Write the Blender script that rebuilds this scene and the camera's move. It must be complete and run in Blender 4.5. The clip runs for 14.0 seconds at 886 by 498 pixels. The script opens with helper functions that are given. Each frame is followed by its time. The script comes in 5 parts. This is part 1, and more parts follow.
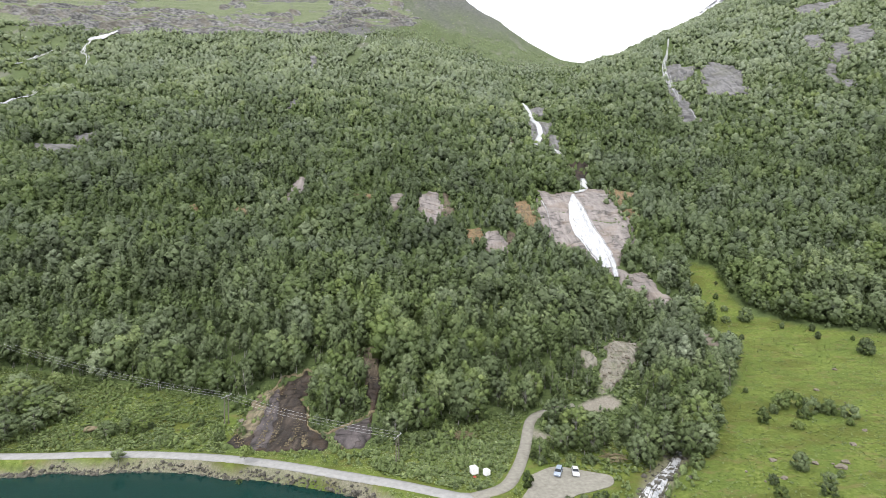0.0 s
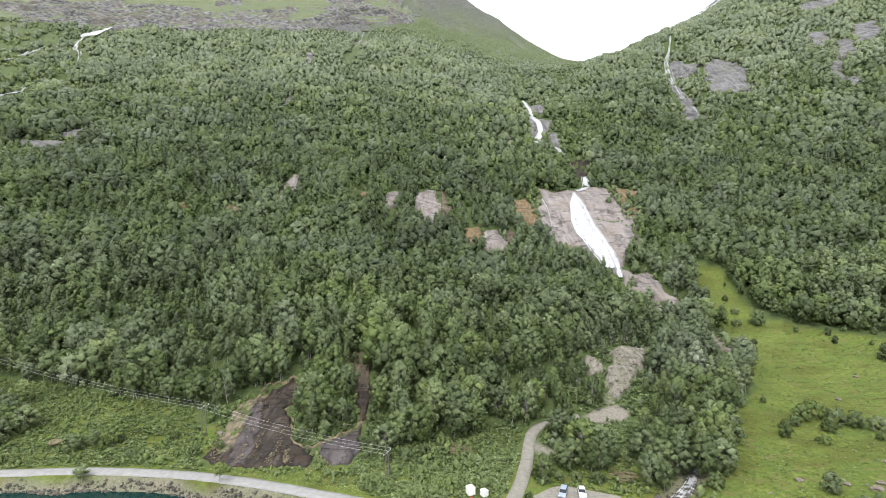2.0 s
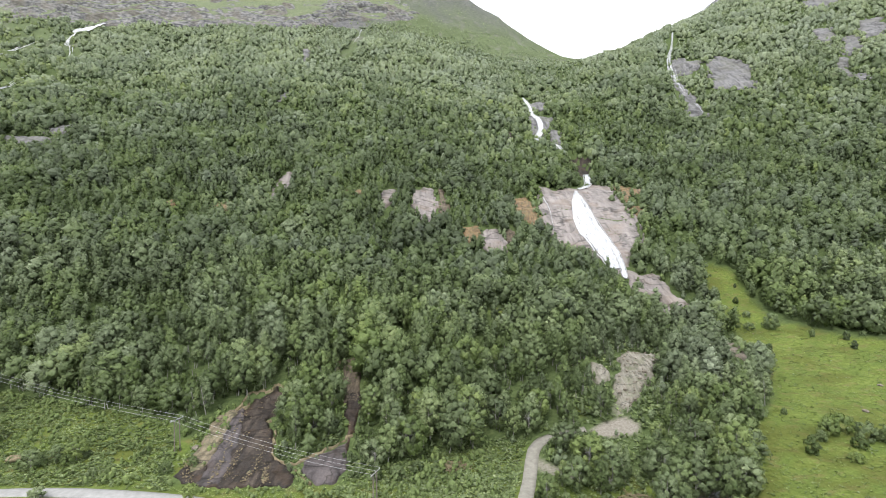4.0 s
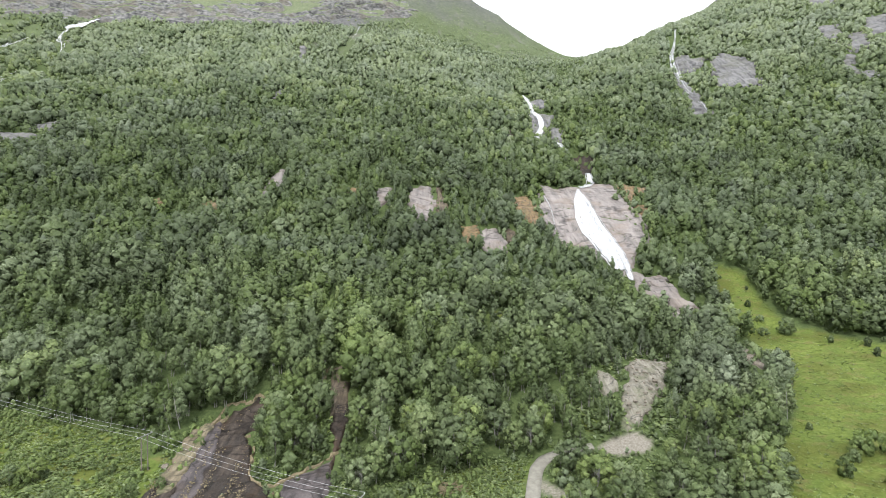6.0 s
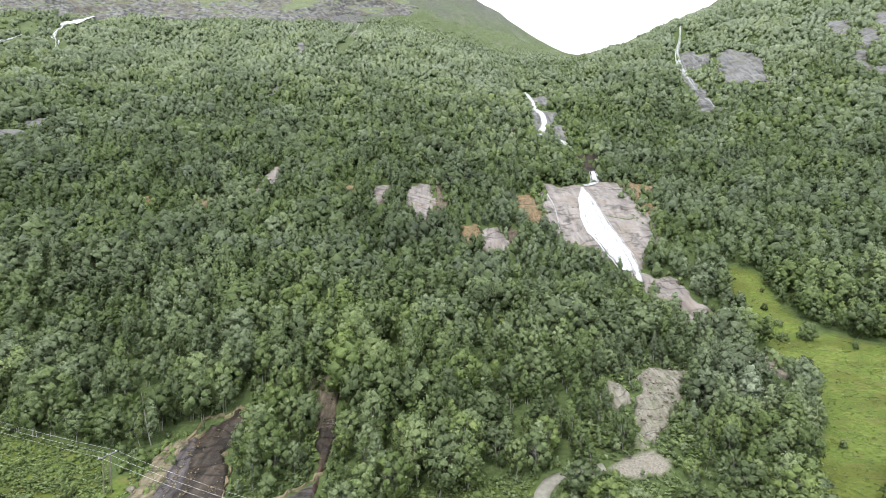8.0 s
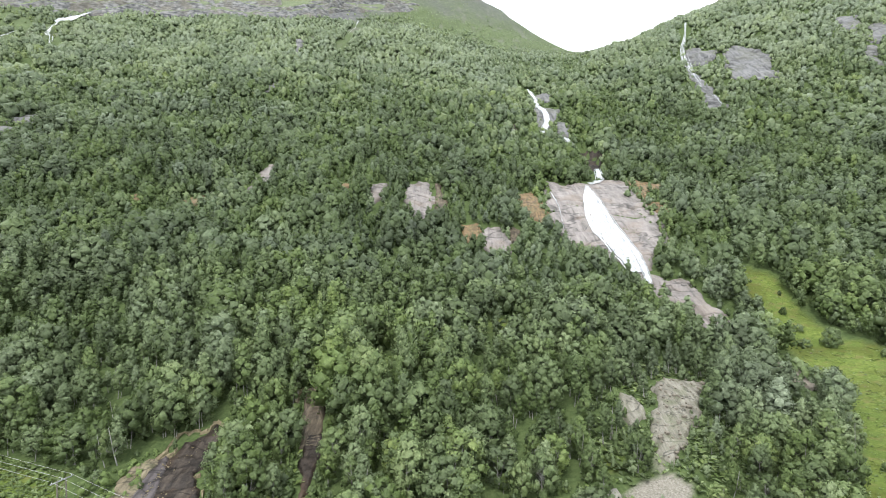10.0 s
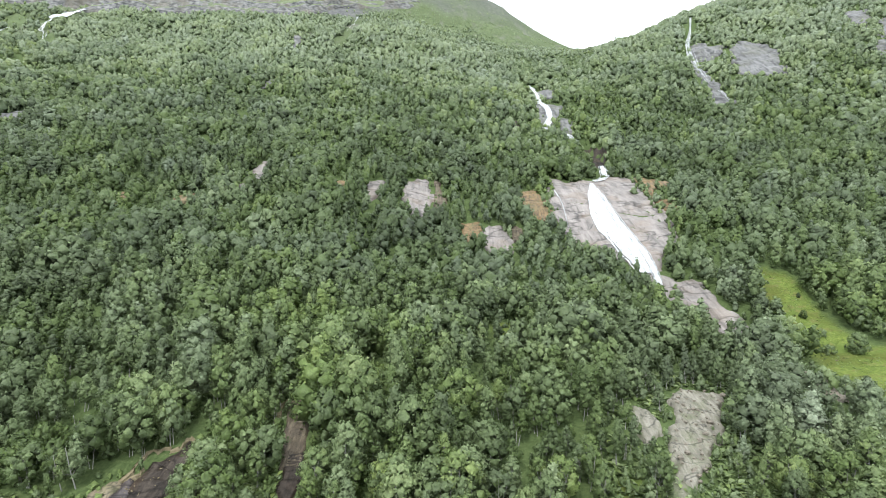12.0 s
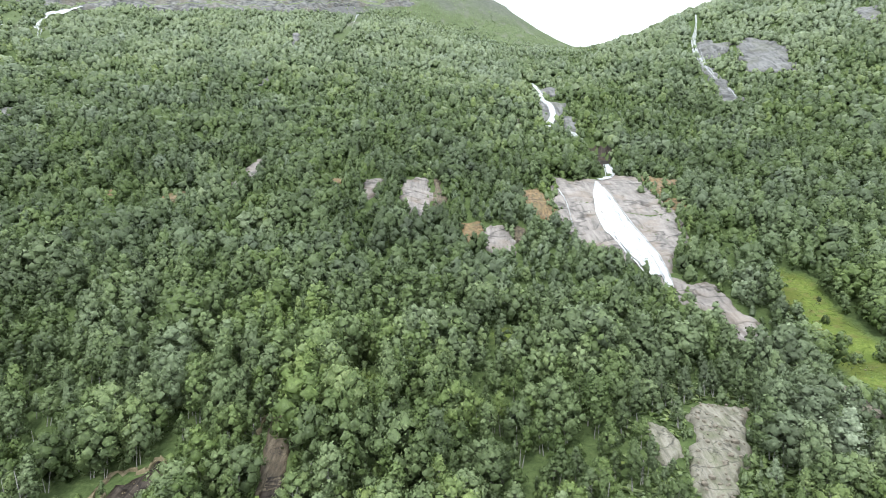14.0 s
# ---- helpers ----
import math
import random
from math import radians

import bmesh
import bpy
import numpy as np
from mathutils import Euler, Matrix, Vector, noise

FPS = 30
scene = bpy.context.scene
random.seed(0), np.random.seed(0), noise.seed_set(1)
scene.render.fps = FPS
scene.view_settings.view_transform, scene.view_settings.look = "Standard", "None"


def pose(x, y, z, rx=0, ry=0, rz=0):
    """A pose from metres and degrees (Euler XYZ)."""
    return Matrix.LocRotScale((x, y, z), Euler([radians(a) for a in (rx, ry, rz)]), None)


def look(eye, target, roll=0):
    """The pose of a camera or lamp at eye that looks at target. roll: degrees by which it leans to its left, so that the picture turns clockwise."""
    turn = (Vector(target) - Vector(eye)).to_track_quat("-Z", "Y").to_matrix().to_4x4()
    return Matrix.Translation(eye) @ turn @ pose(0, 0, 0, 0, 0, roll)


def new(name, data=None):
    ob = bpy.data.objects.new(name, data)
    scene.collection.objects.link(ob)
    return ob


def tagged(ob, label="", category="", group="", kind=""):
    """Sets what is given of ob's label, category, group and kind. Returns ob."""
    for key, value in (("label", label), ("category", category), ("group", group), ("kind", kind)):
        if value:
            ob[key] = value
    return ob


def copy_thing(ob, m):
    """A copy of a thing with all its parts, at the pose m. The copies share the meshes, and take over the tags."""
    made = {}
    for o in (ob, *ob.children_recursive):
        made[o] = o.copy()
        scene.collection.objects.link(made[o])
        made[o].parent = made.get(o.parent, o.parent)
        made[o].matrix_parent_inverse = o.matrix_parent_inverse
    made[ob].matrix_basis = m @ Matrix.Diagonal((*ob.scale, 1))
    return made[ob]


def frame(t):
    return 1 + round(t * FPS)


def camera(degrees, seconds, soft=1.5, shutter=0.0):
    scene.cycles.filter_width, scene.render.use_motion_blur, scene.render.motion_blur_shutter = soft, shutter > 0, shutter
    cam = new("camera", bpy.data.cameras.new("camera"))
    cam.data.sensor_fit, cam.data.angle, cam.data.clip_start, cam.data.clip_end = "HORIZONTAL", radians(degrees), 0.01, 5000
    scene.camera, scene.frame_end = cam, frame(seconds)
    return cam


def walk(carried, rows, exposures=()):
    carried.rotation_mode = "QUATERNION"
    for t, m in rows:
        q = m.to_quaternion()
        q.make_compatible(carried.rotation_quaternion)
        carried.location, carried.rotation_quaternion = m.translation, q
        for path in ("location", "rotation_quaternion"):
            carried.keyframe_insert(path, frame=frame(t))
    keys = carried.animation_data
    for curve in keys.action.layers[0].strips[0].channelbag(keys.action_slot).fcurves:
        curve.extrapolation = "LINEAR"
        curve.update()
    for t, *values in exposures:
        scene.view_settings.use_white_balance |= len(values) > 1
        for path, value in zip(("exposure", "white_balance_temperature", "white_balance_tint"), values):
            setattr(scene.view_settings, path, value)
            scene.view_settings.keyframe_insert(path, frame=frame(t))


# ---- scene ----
cam = camera(84, 14.0, soft=0.9)
PATH = [
    (0, (0.00, 0.00, 67.00), (-0.81, 99.94, 63.70), -0.12),
    (0.5, (0.50, 2.96, 66.61), (-0.34, 102.91, 63.40), -0.14),
    (1, (0.84, 5.90, 66.38), (0.05, 105.85, 63.19), -0.13),
    (1.5, (1.08, 8.82, 66.24), (0.34, 108.77, 63.03), -0.12),
    (2, (1.29, 11.76, 66.08), (0.62, 111.71, 62.87), -0.07),
    (2.5, (1.51, 14.71, 65.92), (0.85, 114.65, 62.72), -0.03),
    (3, (1.75, 17.74, 65.74), (1.12, 117.69, 62.54), -0.03),
    (5.5, (3.35, 32.91, 64.85), (2.98, 132.86, 61.74), 0.07),
    (6, (3.66, 35.99, 64.75), (3.24, 135.95, 61.67), 0.09),
    (6.5, (3.96, 39.12, 64.60), (3.47, 139.07, 61.54), 0.09),
    (7, (4.31, 42.22, 64.46), (3.72, 142.17, 61.41), 0.10),
    (7.5, (4.69, 45.28, 64.32), (4.01, 145.23, 61.28), 0.10),
    (8, (5.03, 48.35, 64.20), (4.28, 148.30, 61.18), 0.11),
    (10.5, (6.39, 63.63, 63.68), (5.32, 163.58, 60.72), 0.15),
    (11, (6.70, 66.63, 63.57), (5.56, 166.58, 60.58), 0.15),
    (11.5, (7.00, 69.66, 63.44), (5.79, 169.61, 60.44), 0.14),
    (12, (7.35, 72.64, 63.27), (6.06, 172.59, 60.28), 0.13),
    (12.5, (7.68, 75.55, 63.09), (6.30, 175.50, 60.14), 0.17),
    (13, (7.95, 78.39, 62.92), (6.49, 178.34, 59.99), 0.19),
    (13.5, (8.20, 81.21, 62.79), (6.64, 181.16, 59.93), 0.20),
    (14, (8.45, 84.00, 62.70), (6.81, 183.95, 59.89), 0.20),
]
walk(cam, [(t, look(eye, target, roll)) for t, eye, target, roll in PATH], [(0, 0.64, 6470, 13), (3, 0.70, 6450, 12.5), (6.5, 0.80, 6400, 11), (10.5, 0.88, 6280, 8.5), (14, 0.96, 6150, 6)])

# ---------- light: bright overcast day over a fjord ----------
SUN_ELEVATION, SUN_TURN = 52.0, 200.0
world = bpy.data.worlds.new("overcast_sky")
scene.world = world
world.use_nodes = True
wn = world.node_tree.nodes
wl = world.node_tree.links
wn.clear()
w_out = wn.new("ShaderNodeOutputWorld")
w_bg = wn.new("ShaderNodeBackground")
w_sky = wn.new("ShaderNodeTexSky")
w_sky.sky_type = "NISHITA"
w_sky.sun_disc = False
w_sky.sun_elevation, w_sky.sun_rotation = radians(SUN_ELEVATION), radians(SUN_TURN)
w_mix = wn.new("ShaderNodeMix")
w_mix.data_type = "RGBA"
w_mix.inputs[0].default_value = 0.88
w_mix.inputs[7].default_value = (9.6, 9.8, 10.0, 1)
w_bg.inputs[1].default_value = 0.15
wl.new(w_sky.outputs[0], w_mix.inputs[6])
wl.new(w_mix.outputs[2], w_bg.inputs[0])
wl.new(w_bg.outputs[0], w_out.inputs[0])

sun_data = bpy.data.lights.new("sun", "SUN")
sun_data.energy, sun_data.angle, sun_data.color = 1.5, radians(12), (1.0, 0.97, 0.92)
sun = new("sun", sun_data)
sun.rotation_euler = (radians(90 - SUN_ELEVATION), 0, radians(180 - SUN_TURN))


# ---------- number tools ----------
def lattice(i, j, seed):
    h = np.sin(i * 127.1 + j * 311.7 + seed * 74.7) * 43758.5453
    return h - np.floor(h)


def vnoise(x, y, seed=0):
    """Smooth value noise from 0 to 1 over a plane."""
    x, y = np.asarray(x, float), np.asarray(y, float)
    i, j = np.floor(x), np.floor(y)
    f, g = x - i, y - j
    f, g = f * f * (3 - 2 * f), g * g * (3 - 2 * g)
    a, b = lattice(i, j, seed), lattice(i + 1, j, seed)
    c, d = lattice(i, j + 1, seed), lattice(i + 1, j + 1, seed)
    return a + (b - a) * f + (c - a) * g + (a - b - c + d) * f * g


def fbm(x, y, seed=0, octaves=4):
    total, amp = 0.0, 0.5
    for k in range(octaves):
        total = total + amp * vnoise(x * 2**k, y * 2**k, seed + k)
        amp *= 0.5
    return total / (1 - 0.5**octaves)


def smooth(a, b, v):
    k = np.clip((np.asarray(v, float) - a) / (b - a), 0, 1)
    return k * k * (3 - 2 * k)


def inside(poly, x, y):
    """Whether points lie in a polygon of the plan."""
    x, y = np.asarray(x, float), np.asarray(y, float)
    hit = np.zeros(x.shape, bool)
    for (ax, ay), (bx, by) in zip(poly, poly[1:] + poly[:1]):
        if ay != by:
            hit ^= ((ay > y) != (by > y)) & (x < (bx - ax) * (y - ay) / (by - ay) + ax)
    return hit


def edge_distance(line, x, y, closed=False):
    """Distance of points from a polyline of the plan."""
    x, y = np.asarray(x, float), np.asarray(y, float)
    best = np.full(x.shape, 1e9)
    for (ax, ay), (bx, by) in zip(line, line[1:] + (line[:1] if closed else [])):
        dx, dy = bx - ax, by - ay
        k = np.clip(((x - ax) * dx + (y - ay) * dy) / (dx * dx + dy * dy + 1e-9), 0, 1)
        best = np.minimum(best, np.hypot(x - ax - k * dx, y - ay - k * dy))
    return best


def depth_in(poly, x, y):
    """Distance from the rim of a polygon: positive within it."""
    return np.where(inside(poly, x, y), 1, -1) * edge_distance(poly, x, y, True)


def rounded(line, steps=6):
    """A polyline through the given points, eased round its bends."""
    pts = [Vector(p) for p in line]
    ends = [2 * pts[0] - pts[1]] + pts + [2 * pts[-1] - pts[-2]]
    out = []
    for a, b, c, d in zip(ends, ends[1:], ends[2:], ends[3:]):
        for k in range(steps):
            f = k / steps
            out.append(0.5 * ((2 * b) + (c - a) * f + (2 * a - 5 * b + 4 * c - d) * f**2 + (3 * b - a - 3 * c + d) * f**3))
    return [tuple(p) for p in out + [pts[-1]]]


# ---------- the plan ----------
# Rows of hillside heights: across the valley by bearing, up it by distance.
BEARINGS = (-1.15, -0.75, -0.4, -0.12, 0.08, 0.275, 0.42, 0.72, 1.15)
DISTANCES = (120, 160, 200, 250, 310, 385, 480, 610, 780, 980, 1220)
HILL = np.array([
    [-1, -0, 2, 3, 3, 3, 5, 10, 13],
    [7, 6, 5, 5, 4, 8, 10, 12, 15],
    [17, 13, 17, 19, 16, 20, 17, 15, 21],
    [37, 32, 35, 32, 27, 27, 26, 29, 36],
    [70, 65, 58, 49, 42, 49, 55, 60, 64],
    [120, 110, 92, 90, 81, 84, 90, 97, 113],
    [189, 170, 146, 140, 132, 125, 133, 159, 195],
    [287, 254, 232, 218, 209, 208, 222, 269, 328],
    [426, 384, 359, 342, 318, 323, 366, 426, 518],
    [605, 567, 522, 495, 440, 396, 443, 632, 749],
    [824, 802, 775, 767, 596, 466, 534, 726, 1025],
], float)

ROAD = rounded([(-420, 150), (-300, 143), (-200, 138.5), (-128, 138), (-97, 139.6), (-80, 139), (-63, 137), (-45, 133), (-29, 128), (-13, 123), (0, 118), (16, 112), (40, 104), (80, 92), (140, 78), (240, 60)])
TRACK = rounded([(6, 116), (14, 120.5), (18, 128), (22, 140), (26, 156), (28, 160.5), (31, 163), (38, 164.4), (43, 164.8)])
SPUR = rounded([(26, 154), (30, 149), (35, 145)])
PATH_UP = rounded([(54, 166), (55, 173), (58, 179), (60, 187)])
YARD = [(43, 163), (49, 167), (56, 168.5), (58.5, 165), (56, 161.5), (49, 161)]
CAR_PARK = [(22, 127), (29, 131.5), (37, 129), (42.5, 126.5), (41.5, 122), (36, 119), (30, 116), (27, 108), (17, 112), (20, 120)]
SHORE = rounded([(-420, 143), (-300, 136), (-200, 132), (-123, 132), (-116, 133), (-109, 135), (-98, 133.6), (-94, 135), (-79, 136), (-70, 135), (-60, 131), (-53, 132), (-45, 130.5), (-35, 129.5), (-28, 126.5), (-21, 122), (-10, 113), (5, 103), (30, 90), (80, 74), (140, 60), (240, 40)], 4)
STREAM = rounded([(82, 176), (76, 159), (69, 143), (66, 138), (60, 130), (56, 126), (52, 121), (47, 113), (40, 102), (30, 88)])
MEADOW_EAST = [(140, 298), (156, 288), (152, 264), (153, 246), (166, 236), (178, 229), (200, 220), (330, 260), (330, 80), (58, 100), (58, 117), (76, 143), (86, 158), (108, 180), (121, 207), (128, 233), (131, 250)]
MEADOW_WEST = [(-330, 215), (-182, 197), (-147, 189), (-115, 180), (-84, 172), (-76, 163), (-66, 142), (-330, 142)]
MEADOW_MID = [(-25, 140), (-20, 146), (-8, 154), (2, 159), (11, 162), (25, 162), (21, 142), (14, 118), (-13, 124)]
GLADES = [[(-80, 150), (-76, 163), (-68, 165), (-64, 150), (-70, 145)], [(-23, 217), (-13, 222), (-9, 211), (-20, 205)], [(25, 260), (33, 260), (31, 250), (24, 248)], [(39, 170), (48, 172), (50, 176), (42, 176)]]
SLABS = {
    "falls": [(74, 436), (92, 427), (108, 431), (127, 442), (142, 437), (136, 392), (135, 364), (132, 350), (126, 332), (117, 319), (106, 306), (99, 288), (94, 304), (89, 317), (80, 331), (74, 343), (72, 356), (69, 369), (71, 398)],
    "ochre_bank": [(49, 404), (66, 412), (70, 398), (70, 365), (64, 362), (56, 371), (50, 382)],
    "ochre_east": [(141, 437), (162, 424), (160, 408), (142, 400), (138, 384), (146, 372), (140, 362), (134, 366), (134, 392)],
    "low_slab": [(28, 362), (37, 363), (43, 343), (40, 333), (26, 328), (25, 349)],
    "mid_slab": [(-23, 412), (-8, 425), (-2, 394), (-6, 370), (-15, 363), (-22, 383)],
    "mid_rust": [(-6, 424), (0, 418), (7, 398), (4, 376), (-4, 372), (-2, 394)],
    "mid_small": [(-47, 398), (-36, 402), (-36, 374), (-44, 370)],
    "west_slab": [(-131, 424), (-126, 435), (-121, 427), (-118, 403), (-120, 378), (-126, 376), (-129, 398)],
    "ochre_spot": [(14, 366), (26, 366), (25, 343), (16, 346)],
    "low_rust": [(42, 362), (49, 358), (48, 346), (43, 344)],
    "ochre_ledge": [(-76, 399), (-60, 400), (-61, 383), (-72, 380)],
    "stream_rock": [(101, 296), (115, 290), (119, 275), (121, 263), (119, 247), (110, 243), (107, 256), (105, 270), (100, 284)],
    "rubble": [(115, 230), (121, 222), (115, 210), (111, 214)],
    "east_cliff": [(346, 676), (362, 682), (384, 663), (381, 642), (362, 597), (342, 600), (324, 617), (328, 646)],
    "east_band": [(302, 701), (342, 679), (316, 655), (290, 660)],
    "east_steps": [(290, 658), (296, 648), (293, 591), (290, 562), (265, 565), (280, 601), (278, 627)],
    "upper_falls": [(106, 646), (126, 640), (124, 618), (110, 612), (98, 606), (99, 630)],
    "upper_step": [(98, 606), (112, 600), (124, 595), (122, 577), (112, 560), (100, 538), (92, 548), (97, 578)],
    "hood_rock": [(64, 514), (67, 540), (71, 560), (74, 552), (70, 514)],
    "east_crag_a": [(494, 699), (515, 692), (502, 663), (478, 643), (476, 663)],
    "east_crag_b": [(498, 653), (524, 655), (494, 610), (474, 614)],
    "east_crag_c": [(466, 617), (475, 609), (449, 575), (445, 591)],
    "east_crag_d": [(453, 576), (472, 569), (455, 551), (443, 557)],
    "east_crag_e": [(530, 781), (593, 776), (601, 762), (573, 748), (533, 750)],
    "east_crag_f": [(556, 699), (576, 692), (567, 653), (516, 626), (523, 657)],
    "west_ledge_a": [(-360, 458), (-346, 483), (-330, 483), (-336, 457)],
    "west_ledge_b": [(-376, 445), (-333, 455), (-329, 445), (-340, 433), (-367, 434)],
    "west_ledge_c": [(-168, 369), (-153, 381), (-147, 366), (-161, 360)],
    "west_ledge_d": [(-195, 609), (-186, 629), (-177, 604), (-186, 595)],
    "west_ledge_e": [(-195, 365), (-189, 371), (-181, 359), (-188, 353)],
    "west_ledge_f": [(-212, 758), (-199, 771), (-191, 723), (-198, 715)],
    "chasm": [(121, 512), (132, 516), (141, 506), (141, 489), (135, 468), (124, 470)],
    "upper_ledge": [(112, 568), (127, 571), (126, 548), (122, 528), (112, 541)],
}
GRAVEL = [(65, 204), (73, 207), (82, 206), (77, 196), (71, 187), (65, 181), (61, 174), (57, 170), (56, 176), (58, 184), (63, 194)]
GRAVEL_SMALL = [(52, 190), (54, 198), (58, 196), (57, 187), (53, 184)]
CUTTING = {
    "wide": [(-61, 183), (-56, 184), (-54, 187), (-49, 184), (-49, 174), (-52, 172), (-48, 166), (-44, 155), (-38, 151), (-37, 143), (-46, 142.5), (-56.5, 142.5), (-57, 150), (-59, 160), (-61, 172)],
    "narrow": [(-39, 152), (-31, 158), (-24.5, 165), (-23.5, 148), (-25, 142.5), (-30, 143), (-36, 152)],
    "gash": [(-30, 180), (-34.5, 200), (-29.5, 203), (-26, 187), (-26, 180)],
    "gully": [(-29.5, 184), (-26, 184), (-24.3, 172), (-23.6, 158), (-26.8, 158), (-28, 172)],
    "strip": [(-62, 180), (-58.5, 172), (-55.5, 160), (-53.5, 150), (-53.5, 143), (-60, 142.5), (-61.5, 160), (-63.5, 173)],
    "west": [(-68, 147), (-66, 155), (-61, 156), (-57, 143), (-64, 142.5)],
}

EARTH_BANK = [(-69, 175), (-62, 182), (-61.5, 166), (-60, 150), (-64, 147), (-68, 158)]


def spline_weights(g, knots):
    k = np.interp(g, knots, np.arange(len(knots)))
    i = np.clip(np.floor(k).astype(int), 0, len(knots) - 2)
    f = k - i
    w = np.stack([-f**3 + 2 * f**2 - f, 3 * f**3 - 5 * f**2 + 2, -3 * f**3 + 4 * f**2 + f, f**3 - f**2], -1) / 2
    return np.clip(i[..., None] + np.arange(-1, 3), 0, len(knots) - 1), w


def hillside(x, y):
    jy, wy = spline_weights(y, DISTANCES)
    jx, wx = spline_weights(x / (np.maximum(y, 100) + 20), BEARINGS)
    return (HILL[jy[..., :, None], jx[..., None, :]] * wy[..., :, None] * wx[..., None, :]).sum((-1, -2))


def crag_share(x, y, z):
    """How far bare crag takes over from soil, high on the hill."""
    u = x / (y + 20)
    west = smooth(402, 424, z + 26 * (fbm(x / 70, y / 70, 3) - 0.5)) * smooth(-0.02, -0.2, u) * smooth(0.44, 0.58, fbm(x / 55, y / 38, 5) + 0.08 * smooth(455, 415, z))
    crest = 0.85 * smooth(985, 1130, y + 170 * (fbm(x / 60, y / 60, 8) - 0.5)) * smooth(0.24, 0.02, u) * smooth(-0.4, -0.2, u)
    return np.maximum(west, crest)


def ground_z(x, y):
    """Height of the ground over the plan, water's bed included."""
    x, y = np.asarray(x, float), np.asarray(y, float)
    z = hillside(x, y)
    rough = smooth(150, 260, y)
    z = z + rough * (fbm(x / 42, y / 42, 1) - 0.5) * np.clip(y / 60, 2, 12) + (fbm(x / 9, y / 9, 2) - 0.5) * (0.5 + 1.2 * rough)
    crag = crag_share(x, y, z)
    step = z / 13 + 0.8 * fbm(x / 90, y / 90, 7)
    z = z + crag * 4 * (smooth(0.15, 0.4, step - np.floor(step)) - (step - np.floor(step)))
    z = z - 11 * smooth(-2.0, 4.0, depth_in(SLABS["chasm"], x, y))
    # the ridge falls away behind the skyline
    z = z - np.clip(y - 1225, 0, None) * 0.9
    # flat strip along the water
    z = np.where(y < 175, np.maximum(z, 2.2 + 0.4 * fbm(x / 6, y / 6, 4)), z)
    z = z + smooth(-3.5, 0.5, depth_in(CAR_PARK, x, y)) * (3.5 - z)
    bed = edge_distance(STREAM, x, y)
    z = z - 1.6 * smooth(5.5, 1.5, bed)
    shore_y = np.interp(x, [p[0] for p in SHORE], [p[1] for p in SHORE])
    out = shore_y - y + 1.6 * (fbm(x / 4, y / 4, 6) - 0.5)
    z = np.where(out > -3.5, np.minimum(z, 2.9 * smooth(0.3, -3.5, out) - 0.35 * np.clip(out, 0, 40)), z)
    for line, width, level in ((ROAD, 2.0, 3.1), (TRACK, 2.2, 3.5)):
        near = smooth(width + 1.8, width, edge_distance(line, x, y)) * smooth(156, 138, y)
        z = z + near * (level - z)
    return z


# ---------- materials ----------
def material(name, rough=0.8):
    m = bpy.data.materials.new(name)
    m.use_nodes = True
    b = m.node_tree.nodes["Principled BSDF"]
    b.inputs["Roughness"].default_value = rough
    b.inputs["Specular IOR Level"].default_value = 0.3
    return m, m.node_tree.nodes, m.node_tree.links, b


def tex_noise(m, scale, detail=5.0, stretch=(1, 1, 1), rough=0.6):
    n, l = m.node_tree.nodes, m.node_tree.links
    co = n.new("ShaderNodeTexCoord")
    mp = n.new("ShaderNodeMapping")
    mp.inputs["Scale"].default_value = stretch
    t = n.new("ShaderNodeTexNoise")
    t.inputs["Scale"].default_value, t.inputs["Detail"].default_value, t.inputs["Roughness"].default_value = scale, detail, rough
    l.new(co.outputs["Object"], mp.inputs["Vector"])
    l.new(mp.outputs[0], t.inputs["Vector"])
    return t.outputs["Fac"]


def ramp(m, fac, *stops):
    r = m.node_tree.nodes.new("ShaderNodeValToRGB")
    while len(r.color_ramp.elements) < len(stops):
        r.color_ramp.elements.new(0.5)
    for e, (p, c) in zip(r.color_ramp.elements, stops):
        e.position = p
        e.color = (*c, 1) if len(c) == 3 else c
    m.node_tree.links.new(fac, r.inputs[0])
    return r.outputs[0]


def mixed(m, fac, a, b, kind="MIX"):
    x = m.node_tree.nodes.new("ShaderNodeMix")
    x.data_type, x.blend_type = "RGBA", kind
    for socket, v in ((x.inputs[0], fac), (x.inputs[6], a), (x.inputs[7], b)):
        if isinstance(v, (int, float)):
            socket.default_value = v
        elif isinstance(v, tuple):
            socket.default_value = (*v, 1)
        else:
            m.node_tree.links.new(v, socket)
    return x.outputs[2]


def attribute(m, name):
    a = m.node_tree.nodes.new("ShaderNodeAttribute")
    a.attribute_name = name
    return a.outputs["Fac"]


def bumped(m, b, fac, strength, distance):
    n = m.node_tree.nodes.new("ShaderNodeBump")
    n.inputs["Strength"].default_value, n.inputs["Distance"].default_value = strength, distance
    m.node_tree.links.new(fac, n.inputs["Height"])
    m.node_tree.links.new(n.outputs[0], b.inputs["Normal"])


def grey(v):
    return (v, v, v)


